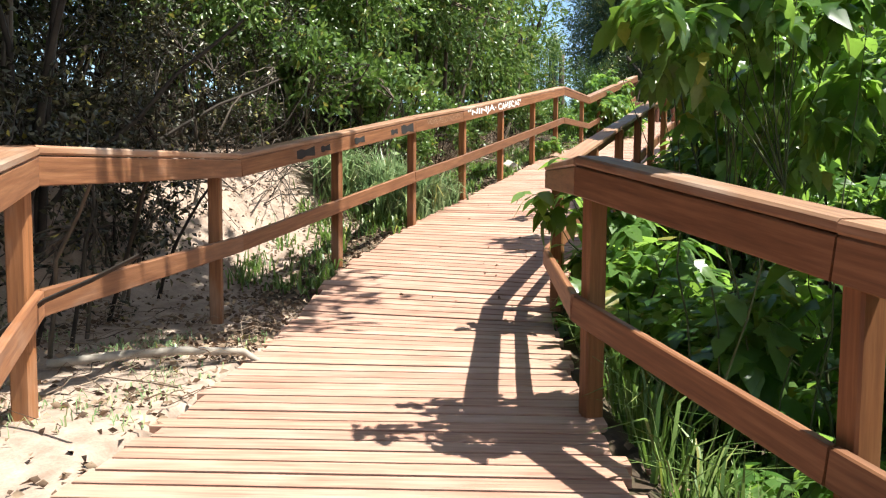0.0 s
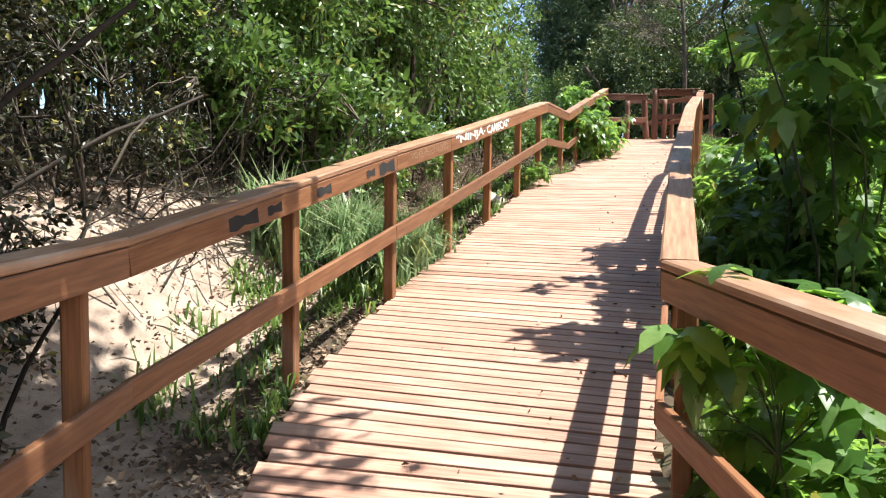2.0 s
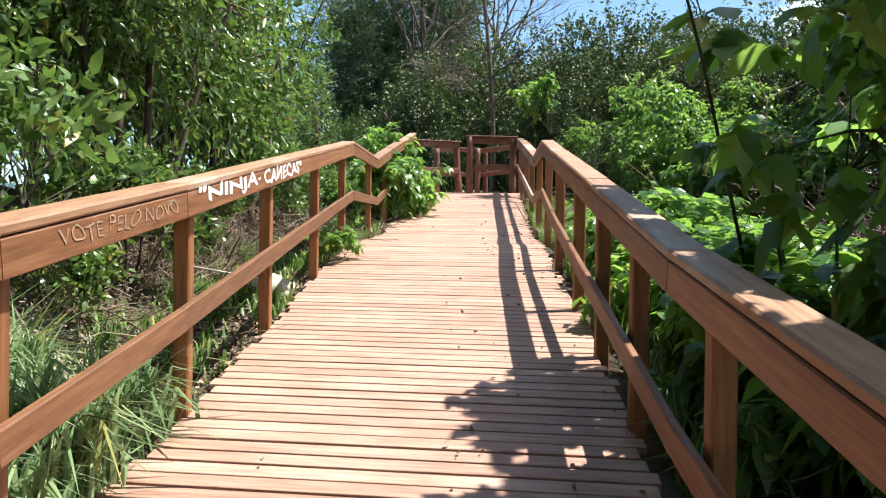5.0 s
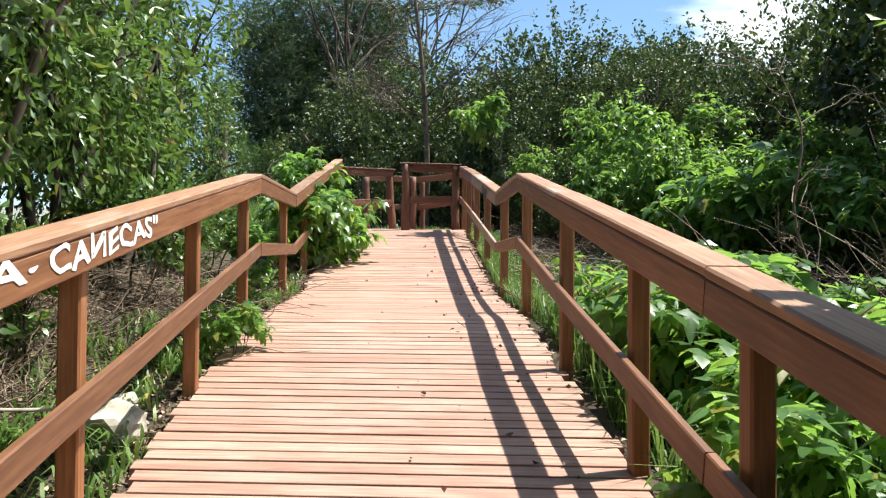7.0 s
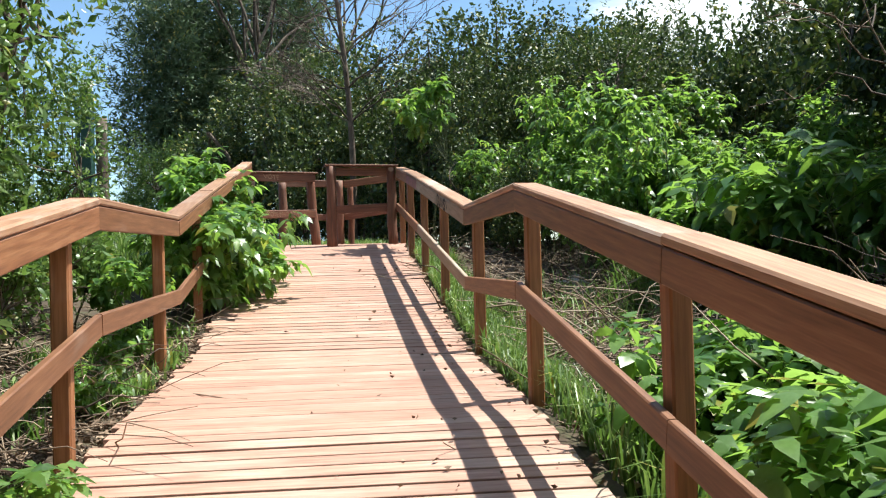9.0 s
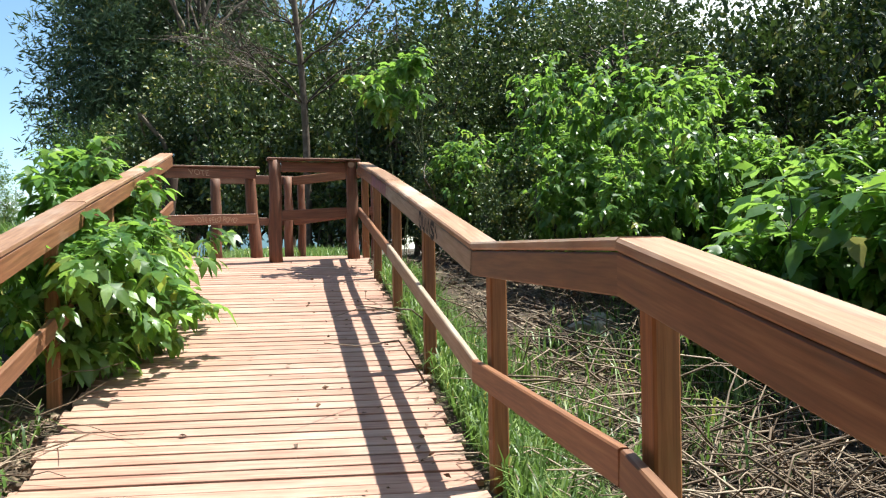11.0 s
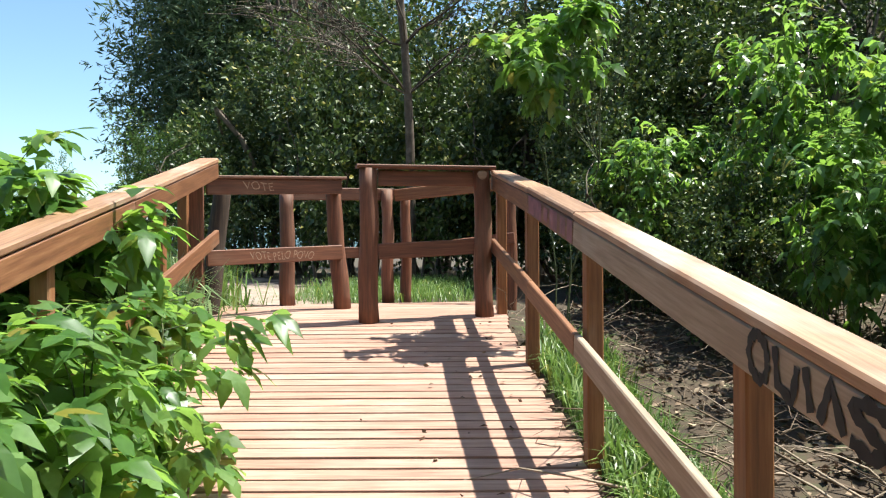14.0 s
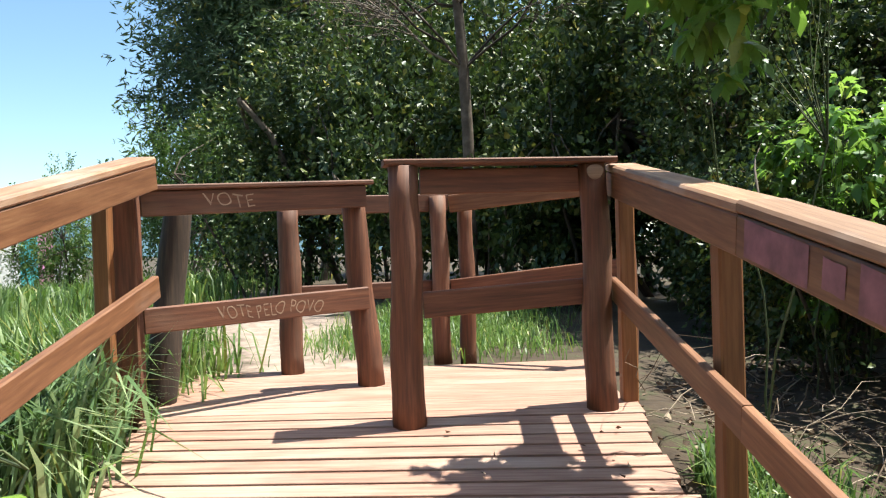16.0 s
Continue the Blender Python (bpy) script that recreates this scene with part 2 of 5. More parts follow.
def ground_material():
    m, n, l, b = material("sandy_ground")
    co = n.new("ShaderNodeTexCoord")
    v = co.outputs["Object"]
    at = n.new("ShaderNodeAttribute")
    at.attribute_name = "sand"
    big = noise_tex(n, l, v, 1.1, 6.0, 0.65)
    mid = noise_tex(n, l, v, 7.0, 5.0, 0.6)
    fine = noise_tex(n, l, v, 90.0, 4.0, 0.6)
    sand = ramp(n, [(0.25, (0.20, 0.138, 0.105)), (0.5, (0.31, 0.23, 0.185)), (0.8, (0.43, 0.335, 0.275))])
    l.new(mid.outputs["Fac"], sand.inputs["Fac"])
    soil = ramp(n, [(0.25, (0.028, 0.018, 0.011)), (0.5, (0.065, 0.042, 0.026)), (0.72, (0.05, 0.056, 0.02)), (0.85, (0.115, 0.085, 0.048))])
    l.new(mid.outputs["Fac"], soil.inputs["Fac"])
    add = n.new("ShaderNodeMath")
    add.operation = "ADD"
    l.new(at.outputs["Fac"], add.inputs[0])
    l.new(big.outputs["Fac"], add.inputs[1])
    fac = ramp(n, [(0.86, (0, 0, 0)), (1.0, (1, 1, 1))])
    l.new(add.outputs["Value"], fac.inputs["Fac"])
    c = mix(n, l, fac.outputs["Color"], soil.outputs["Color"], sand.outputs["Color"])
    fr = ramp(n, [(0.3, (0.75, 0.75, 0.75)), (0.7, (1.1, 1.1, 1.1))])
    l.new(fine.outputs["Fac"], fr.inputs["Fac"])
    c = mix(n, l, 0.8, c, fr.outputs["Color"], "MULTIPLY")
    l.new(c, b.inputs["Base Color"])
    b.inputs["Roughness"].default_value = 0.95
    bp = n.new("ShaderNodeBump")
    bp.inputs["Strength"].default_value, bp.inputs["Distance"].default_value = 0.6, 0.02
    l.new(mid.outputs["Fac"], bp.inputs["Height"])
    l.new(bp.outputs["Normal"], b.inputs["Normal"])
    return m


GROUND = ground_material()


# ---- helpers for meshes ----
def mesh_np(name, verts, faces):
    """A mesh from arrays of vertices and of triangles or quads."""
    verts, faces = np.asarray(verts, np.float32), np.asarray(faces, np.int32)
    me = bpy.data.meshes.new(name)
    k = faces.shape[1]
    me.vertices.add(len(verts))
    me.vertices.foreach_set("co", verts.ravel())
    me.loops.add(faces.size)
    me.loops.foreach_set("vertex_index", faces.ravel())
    me.polygons.add(len(faces))
    me.polygons.foreach_set("loop_start", np.arange(0, faces.size, k, dtype=np.int32))
    me.update(calc_edges=True)
    return me


def thing(name, at, label, category, group="", kind=""):
    """An Empty at the base of a thing, which its parts hang under."""
    ob = new(name)
    ob.empty_display_size = 0.1
    ob.matrix_basis = Matrix.Translation(at)
    return tagged(ob, label, category, group, kind)


def under(ob, parent, m):
    """Hang ob under parent so that it stands at the world pose m."""
    ob.parent = parent
    top = parent.matrix_basis if not parent.parent else parent.parent.matrix_basis @ parent.matrix_basis
    ob.matrix_basis = top.inverted() @ m
    return ob


def part_mesh(name, me, mat, parent, m=None, label=""):
    ob = new(name, me)
    me.materials.clear()
    me.materials.append(mat)
    under(ob, parent, m or Matrix.Identity(4))
    return tagged(ob, label) if label else ob


def prism(length, w, h, c=0.006):
    """A timber along x with chamfered long edges."""
    a, b = w / 2, h / 2
    ring = [(-a + c, -b), (a - c, -b), (a, -b + c), (a, b - c), (a - c, b), (-a + c, b), (-a, b - c), (-a, -b + c)]
    me = bpy.data.meshes.new("timber")
    vs = [(x, y, z) for x in (-length / 2, length / 2) for y, z in ring]
    fs = [[k, (k + 1) % 8, 8 + (k + 1) % 8, 8 + k] for k in range(8)] + [list(range(7, -1, -1)), list(range(8, 16))]
    me.from_pydata(vs, [], fs)
    me.update()
    return me


def along(p0, p1, side=None):
    """The pose of a timber from p0 to p1: x along it, z as far up as can be (or towards side)."""
    p0, p1 = Vector(p0), Vector(p1)
    x = (p1 - p0).normalized()
    z = Vector(side) if side else Vector((0, 0, 1))
    y = z.cross(x).normalized()
    z = x.cross(y)
    m = Matrix((x, y, z)).transposed().to_4x4()
    m.translation = (p0 + p1) / 2
    return m


def timber(name, p0, p1, w, h, mat, parent, side=None, c=0.006, label=""):
    return part_mesh(name, prism((Vector(p1) - Vector(p0)).length, w, h, c), mat, parent, along(p0, p1, side), label)


def tube_arrays(pts, radii, sides=5):
    """Vertices and quads of a tapered tube through pts."""
    pts, radii = np.asarray(pts, float), np.asarray(radii, float)
    d = np.gradient(pts, axis=0)
    d /= np.linalg.norm(d, axis=1)[:, None] + 1e-9
    ref = np.where(np.abs(d[:, 2:3]) > 0.9, (1.0, 0.0, 0.0), (0.0, 0.0, 1.0))
    u = np.cross(d, ref)
    u /= np.linalg.norm(u, axis=1)[:, None] + 1e-9
    v = np.cross(d, u)
    ang = np.arange(sides) * 2 * np.pi / sides
    ring = u[:, None] * np.cos(ang)[:, None] + v[:, None] * np.sin(ang)[:, None]
    verts = (pts[:, None] + ring * radii[:, None, None]).reshape(-1, 3)
    quads = []
    for r in range(len(pts) - 1):
        for k in range(sides):
            k2 = (k + 1) % sides
            quads.append((r * sides + k, r * sides + k2, (r + 1) * sides + k2, (r + 1) * sides + k))
    return verts, np.array(quads)


def join_arrays(pieces):
    vs, fs, n = [], [], 0
    for v, f in pieces:
        vs.append(v)
        fs.append(f + n)
        n += len(v)
    return np.concatenate(vs), np.concatenate(fs)


# ---- plan of the boardwalk ----
# Stations along the walk: left edge x, y; right edge x, y; height of the boards.
STATIONS = np.array([
    (1.30, -2.10, 2.70, -0.85, 0.10),
    (-0.30, -0.50, 1.05, 0.75, 0.42),
    (-2.05, 1.40, -0.55, 2.10, 0.68),
    (-2.62, 2.85, -1.22, 3.50, 0.70),
    (-3.25, 4.20, -1.68, 4.55, 0.74),
    (-3.62, 5.10, -1.90, 5.20, 0.88),
    (-3.88, 6.30, -2.03, 6.30, 1.055),
    (-4.02, 7.20, -2.11, 7.20, 1.195),
    (-4.25, 9.83, -2.28, 9.83, 1.60),
    (-4.48, 11.70, -2.48, 11.70, 1.885),
    (-4.58, 13.20, -2.61, 13.30, 2.12),
    (-4.73, 15.40, -2.78, 15.40, 2.23),
    (-4.90, 17.00, -2.90, 17.00, 2.48),
    (-5.14, 19.60, -3.08, 19.60, 2.90),
    (-5.36, 20.95, -3.17, 21.05, 3.12),
    (-5.45, 21.45, -3.20, 21.60, 3.15),
    (-5.58, 22.15, -3.25, 22.50, 3.15),
])
LANDINGS = ((13.2, 15.4), (21.0, 23.0))
mid_line = (STATIONS[:, 0:2] + STATIONS[:, 2:4]) / 2
ARC = np.r_[0, np.cumsum(np.linalg.norm(np.diff(mid_line, axis=0), axis=1))]


def station(s):
    return np.array([np.interp(s, ARC, STATIONS[:, k]) for k in range(5)])


def deck_z(y):
    return float(np.interp(y, [-1.5, 0.1, 1.75, 3.2, 4.37, 5.15, 6.3, 7.2, 9.83, 11.7, 13.25, 15.4, 17.0, 19.6, 21.0, 21.5], STATIONS[:-1, 4]))


def smooth(a, b, x):
    t = np.clip((x - a) / (b - a), 0, 1)
    return t * t * (3 - 2 * t)


# ---- ground: one sheet to the horizon ----
def ridge(x, y):
    """Gentle unevenness, the same at every build."""
    return (np.sin(x * 1.3 + 0.7 * np.sin(y * 0.9)) * np.cos(y * 1.1 + 0.5 * np.sin(x * 1.7)) + 0.5 * np.sin(x * 3.1 + y * 2.3) + 0.3 * np.sin(x * 7.3 - y * 5.9))


def edges_at(y):
    """x of the left and right edges of the boards at y."""
    left = np.interp(y, STATIONS[:, 1], STATIONS[:, 0])
    right = np.interp(y, STATIONS[:, 3], STATIONS[:, 2])
    return left, right


def ground_z(x, y):
    x, y = np.asarray(x, float), np.asarray(y, float)
    left, right = edges_at(y)
    base = np.interp(y, [-60, -2, 0.1, 1.75, 4.4, 13.3, 15.4, 21.0, 22.3, 26, 40, 120, 400], [-1.5, 0.0, 0.42, 0.66, 0.72, 2.11, 2.22, 3.1, 3.12, 3.14, 3.05, 2.6, 0.5])
    dl, dr = left - x, x - right
    back = np.interp(y, [-3, 1, 3.5, 5.5, 7], [1.3, 1.3, 1.1, 0.25, 0.0])
    bank = smooth(0.45, 1.9, dl - back) * np.interp(y, [-3, 1, 4, 8, 11, 15, 18], [0.5, 0.9, 1.05, 0.75, 0.45, 0.3, 0.0])
    bank = bank + smooth(2.0, 6.0, dl - back) * np.interp(y, [-5, 2, 12, 17], [0.8, 0.9, 0.7, 0.0])
    drop = smooth(0.0, 0.7, dr) * np.interp(y, [-3, 2, 8, 13, 16, 20, 22], [0.3, 0.5, 0.45, 0.35, 0.22, 0.2, 0.05])
    rise = smooth(1.6, 5.0, dr) * np.interp(y, [0, 8, 14, 20, 24], [0.1, 0.2, 0.5, 0.6, 0.3])
    fall = smooth(2.5, 9.0, dl) * np.interp(y, [17, 20, 30], [0.0, 0.25, 0.3])
    inside = smooth(-0.02, 0.12, -dl) * smooth(-0.02, 0.12, -dr) * np.where(y < 22.25, 1.0, 0.0)
    near = smooth(0.0, 0.5, np.maximum(dl, dr))
    z = base + bank - drop + rise - fall + ridge(x, y) * 0.035 * near
    return np.where(inside > 0, z - 0.16 * inside, z) + np.where((y > 1.0) & (y < 4.5) & (dl > 0), 0.015, -0.015)


def sand_at(x, y):
    left, right = edges_at(y)
    dl = left - x
    a = np.maximum(0.35 + 0.65 * smooth(0.3, 0.7, dl), 1 - smooth(4.2, 5.0, y)) * smooth(-0.2, 0.1, dl) * (1 - smooth(2.3, 3.0, dl)) * np.interp(y, [-3, 0, 2, 8.6, 10.0, 12], [0.2, 0.5, 0.62, 0.62, 0.1, 0.0])
    path = np.exp(-(((x + 5.4 + 0.35 * (y - 23.5)) / 1.15) ** 2)) * smooth(21.6, 22.4, y) * (1 - smooth(31, 36, y))
    heap = np.exp(-(((x + 1.2) / 1.1) ** 2 + ((y - 18.0) / 1.6) ** 2)) * 0.22
    return np.maximum(np.maximum(a, path * 0.62), heap)


def spread(lo, hi, step, far):
    mid = np.arange(lo, hi, step)
    out, d = [], step
    total = 0.0
    while total < far:
        d *= 1.22
        total += d
        out.append(total)
    out = np.array(out)
    return np.concatenate([lo - out[::-1], mid, mid[-1] + out])


gx, gy = spread(-9.5, 3.5, 0.13, 2500), spread(-3.5, 28.0, 0.16, 2500)
GX, GY = np.meshgrid(gx, gy)
GZ = ground_z(GX, GY)
far_off = np.hypot(GX + 4, GY - 12)
GZ = np.where(far_off > 150, np.minimum(GZ, 0.5 - (far_off - 150) * 0.002), GZ)
nx, ny = len(gx), len(gy)
gi = np.arange(nx * ny).reshape(ny, nx)
gq = np.stack([gi[:-1, :-1], gi[:-1, 1:], gi[1:, 1:], gi[1:, :-1]], -1).reshape(-1, 4)
ground_mesh = mesh_np("ground", np.stack([GX, GY, GZ], -1).reshape(-1, 3), gq)
sand_attr = ground_mesh.attributes.new("sand", "FLOAT", "POINT")
sand_attr.data.foreach_set("value", sand_at(GX, GY).astype(np.float32).ravel())
ground_mesh.materials.append(GROUND)
for poly in ground_mesh.polygons:
    poly.use_smooth = True
ground = tagged(new("ground", ground_mesh), "sandy soil with leaf litter sloping beside the boardwalk", "ground", kind="structure")


# ---- railings ----
PLAT = 3.15  # height of the end platform


def rail_run(parent, tops, inner, board_h=0.108, pale=()):
    """Cap and face boards along the points tops (the cap's top middle); inner: +1 when the deck lies to the right of the run's direction."""
    for k in range(len(tops) - 1):
        p, q = Vector(tops[k]), Vector(tops[k + 1])
        d = (q - p).normalized()
        side = Vector((d.y, -d.x, 0)).normalized() * inner
        up = d.cross(Vector((d.y, -d.x, 0)).normalized()) * -1
        up = up if up.z > 0 else -up
        tiny = 0.0015 * (1 if k % 2 else -1)
        timber("cap_board", p - up * (0.018 - tiny) + side * 0.004, q - up * (0.018 - tiny) + side * 0.004, 0.135, 0.034, CAP_WOOD, parent, None, 0.008)
        gap = d * 0.003
        timber("face_board", p + gap - up * (0.038 + board_h / 2) + side * 0.052, q - gap - up * (0.038 + board_h / 2) + side * 0.052, 0.032, board_h, PALE_WOOD if k in pale else RAIL_WOOD, parent, None, 0.005)


def mid_run(parent, pts, inner, pale=()):
    for k in range(len(pts) - 1):
        p, q = Vector(pts[k]), Vector(pts[k + 1])
        d = (q - p).normalized()
        side = Vector((d.y, -d.x, 0)).normalized() * inner
        off = side * (0.056 + 0.002 * (k % 2))
        timber("middle_rail", p + d * 0.003 + off, q - d * 0.003 + off, 0.032, 0.10, PALE_WOOD if k in pale else RAIL_WOOD, parent, None, 0.005)


def post(parent, x, y, foot, top, turn, w=0.072, mat=POST_WOOD, name="post", lean=(0, 0)):
    d = Vector((math.cos(radians(turn)), math.sin(radians(turn)), 0))
    return timber(name, (x, y, foot), (x + lean[0], y + lean[1], top), w, w, mat, parent, d, 0.007)


def interp_line(pts, y):
    return [float(np.interp(y, [p[1] for p in pts], [p[k] for p in pts])) for k in (0, 2)]


# Left railing: tops of the cap at the bends.
LEFT_TOP = [(-0.75, -0.15, 1.36), (-2.80, 1.97, 1.685), (-3.66, 4.05, 1.735), (-3.955, 6.85, 2.180), (-4.10, 8.20, 2.378), (-4.66, 13.30, 3.185), (-4.86, 15.40, 3.230), (-5.00, 17.10, 3.560), (-5.14, 18.95, 3.915), (-5.30, 20.90, 4.295)]
LEFT_POSTS = (1.97, 3.80, 5.45, 6.95, 8.40, 9.88, 11.50, 13.00, 15.05, 16.66, 18.10, 19.65)
left_rail = thing("wooden_railing", (-4.2, 10, deck_z(10) - 0.15), "reddish-brown stained timber railing on a sandy bank side", "railing", "boardwalk railings")
rail_run(left_rail, LEFT_TOP, 1)
mid_run(left_rail, [(x, y, z - 0.565) for x, y, z in LEFT_TOP], 1)
post(left_rail, -0.9, 0.0, 0.1, 1.30, 45)
post(left_rail, -5.50, 20.95, PLAT - 0.3, 4.22, 8)
for y in LEFT_POSTS:
    x, z = interp_line(LEFT_TOP, y)
    post(left_rail, x - 0.012, y, deck_z(y) - 0.30, z - 0.036, 8 if y > 4 else 30)

RIGHT_TOP = [(0.90, 1.10, 1.31), (-0.13, 2.12, 1.49), (-1.02, 3.01, 1.665), (-1.80, 4.86, 1.680), (-2.11, 7.60, 2.140), (-2.29, 9.60, 2.515), (-2.48, 11.87, 2.925), (-2.60, 13.88, 3.265), (-2.73, 15.50, 3.265), (-2.985, 18.54, 3.792), (-3.08, 19.60, 3.975), (-3.20, 21.28, 4.225)]
RIGHT_POSTS = (2.12, 3.01, 4.80, 6.05, 7.33, 8.45, 9.45, 10.53, 11.98, 13.82, 15.38, 17.05, 18.54, 19.93, 21.30)
right_rail = thing("wooden_railing", (-2.3, 10, deck_z(10) - 0.15), "reddish-brown stained timber railing beside green undergrowth", "railing", "boardwalk railings")
rail_run(right_rail, RIGHT_TOP, -1, pale=(8,))
mid_run(right_rail, [(x, y, z - 0.565) for x, y, z in RIGHT_TOP], -1, (8,))
post(right_rail, 0.94, 1.08, 0.0, 1.27, 45)
for y in RIGHT_POSTS:
    x, z = interp_line(RIGHT_TOP, y)
    post(right_rail, x + 0.012, y, deck_z(y) - 0.45, z - 0.036, 8 if y > 4 else 40)


# ---- barriers at the end of the boardwalk ----
def log_post(parent, x, y, foot, top, r=0.068, lean=(0, 0), mat=LOG_WOOD, name="log_post"):
    """A roughly hewn round post, a little crooked."""
    n = 9
    t = np.linspace(0, 1, n)
    wob = 0.006 * np.sin(t * 9 + x * 7)
    pts = np.stack([x + lean[0] * t + wob, y + lean[1] * t - wob, foot + (top - foot) * t], -1)
    rad = r * (1.06 - 0.14 * t) * (1 + 0.03 * np.sin(t * 17 + y))
    v, q = tube_arrays(pts, rad, 12)
    v, q = v.tolist(), q.tolist()
    q += [list(range(11, -1, -1)), list(range((n - 1) * 12, n * 12))]
    v = [(c - foot, -(a - x), -(b - y)) for a, b, c in v]
    me = bpy.data.meshes.new("log")
    me.from_pydata([(a, b, c) for a, b, c in v], [], [list(f) for f in q])
    me.update()
    for p in me.polygons:
        p.use_smooth = len(p.vertices) == 4
    m = Matrix(((0, -1, 0, x), (0, 0, -1, y), (1, 0, 0, foot), (0, 0, 0, 1)))
    return part_mesh(name, me, mat, parent, m)


bar_a = thing("barrier", (-4.9, 21.35, PLAT), "dark reddish timber barrier with scratched writing on log posts", "barrier", "end barriers")
log_post(bar_a, -4.46, 21.72, PLAT - 0.02, 4.175, 0.068, (-0.08, 0.0))
post(bar_a, -5.44, 21.06, PLAT - 0.3, 4.16, 10, 0.10, LOG_WOOD)
timber("top_rail", (-5.34, 20.985, 4.095), (-4.455, 21.655, 4.135), 0.034, 0.115, LOG_WOOD, bar_a)
timber("cap_board", (-5.34, 21.0, 4.165), (-4.435, 21.69, 4.206), 0.10, 0.024, LOG_WOOD, bar_a)
timber("middle_rail", (-5.34, 20.985, 3.575), (-4.455, 21.655, 3.61), 0.034, 0.115, LOG_WOOD, bar_a)
log_post(bar_a, -5.44, 21.32, PLAT - 0.1, 4.18, 0.074, (0.10, 0.1), DARK_WOOD, "blackened_post")

bar_b = thing("barrier", (-3.78, 21.05, PLAT), "dark timber barrier of two log posts and rails", "barrier", "end barriers")
log_post(bar_b, -4.17, 20.96, PLAT - 0.06, 4.215, 0.070, (0.01, 0.0))
log_post(bar_b, -3.33, 21.17, PLAT - 0.03, 4.215, 0.066, (-0.01, 0.0))
timber("top_rail", (-4.10, 21.02, 4.15), (-3.39, 21.195, 4.15), 0.036, 0.11, LOG_WOOD, bar_b)
timber("cap_board", (-4.25, 20.95, 4.23), (-3.25, 21.19, 4.23), 0.13, 0.026, LOG_WOOD, bar_b)
timber("middle_rail", (-4.10, 21.02, 3.615), (-3.39, 21.195, 3.65), 0.036, 0.115, LOG_WOOD, bar_b)

bar_c = thing("barrier", (-4.4, 22.4, PLAT), "dark timber barrier standing behind the front barriers", "barrier", "end barriers")
log_post(bar_c, -4.99, 22.13, PLAT - 0.02, 4.12, 0.066, (0.0, 0.0))
log_post(bar_c, -4.15, 22.52, PLAT - 0.02, 4.17, 0.055)
log_post(bar_c, -3.99, 22.62, PLAT - 0.1, 4.15, 0.050)
log_post(bar_c, -3.05, 22.25, PLAT - 0.2, 4.22, 0.055)
timber("top_rail", (-4.99, 22.20, 4.12), (-4.10, 22.60, 4.13), 0.034, 0.11, LOG_WOOD, bar_c)
timber("top_rail", (-4.08, 22.56, 4.12), (-3.02, 22.18, 4.20), 0.034, 0.11, RAIL_WOOD, bar_c)
timber("middle_rail", (-4.99, 22.20, 3.60), (-4.10, 22.60, 3.60), 0.034, 0.10, LOG_WOOD, bar_c)
timber("middle_rail", (-4.08, 22.56, 3.60), (-3.02, 22.18, 3.72), 0.034, 0.10, LOG_WOOD, bar_c)


cut = bmesh.new()
bmesh.ops.create_circle(cut, cap_ends=True, segments=18, radius=0.036)
for v in cut.verts:
    v.co.y *= 1.25 if v.co.y < 0 else 0.6
cut_mesh = bpy.data.meshes.new("sawn_face")
cut.to_mesh(cut_mesh)
cut.free()
part_mesh("sawn_face", cut_mesh, CAP_WOOD, bar_b, pose(-3.338, 21.1, 4.185, 97, 0, 0), "pale sawn face at the post's top")


# ---- writing on the timber ----
def writing(name, text, p0, p1, height, mat, parent, label, lift=0.0, weight=0.0):
    """Letters between p0 and p1 (their foot line), facing right of that direction, as flat paint."""
    cu = bpy.data.curves.new(name, "FONT")
    cu.body, cu.size, cu.extrude, cu.offset = text, 1.0, 0.0, weight
    tmp = bpy.data.objects.new(name, cu)
    me = bpy.data.meshes.new_from_object(tmp)
    bpy.data.objects.remove(tmp)
    co = np.array([v.co[:] for v in me.vertices])
    lo, hi = co.min(0), co.max(0)
    p0, p1 = Vector(p0), Vector(p1)
    length = (p1 - p0).length
    co[:, 0] = (co[:, 0] - lo[0]) / (hi[0] - lo[0]) * length
    co[:, 1] = (co[:, 1] - lo[1]) / (hi[1] - lo[1]) * height
    co[:, 1] += 0.006 * np.sin(co[:, 0] * 23) + 0.004 * np.sin(co[:, 0] * 57 + 1)
    co[:, 0] += 0.006 * np.sin(co[:, 1] * 70 + co[:, 0] * 9)
    me.vertices.foreach_set("co", co.astype(np.float32).ravel())
    x = (p1 - p0).normalized()
    z = Vector((x.y, -x.x, 0)).normalized()
    y = z.cross(x)
    m = Matrix((x, y, z)).transposed().to_4x4()
    m.translation = p0 + z * (0.0705 + lift)
    group = list(range(len(co)))

    def root(k):
        while group[k] != k:
            k = group[k]
        return k

    for e in me.edges:
        group[root(e.vertices[0])] = root(e.vertices[1])
    pieces = {}
    for f in me.polygons:
        pieces.setdefault(root(f.vertices[0]), []).append(list(f.vertices))
    for faces in pieces.values():
        used = sorted({v for f in faces for v in f})
        at = {v: k for k, v in enumerate(used)}
        one = bpy.data.meshes.new(name)
        one.from_pydata([tuple(co[v]) for v in used], [], [[at[v] for v in f] for f in faces])
        one.update()
        part_mesh(name, one, mat, parent, m, label)
    bpy.data.meshes.remove(me)


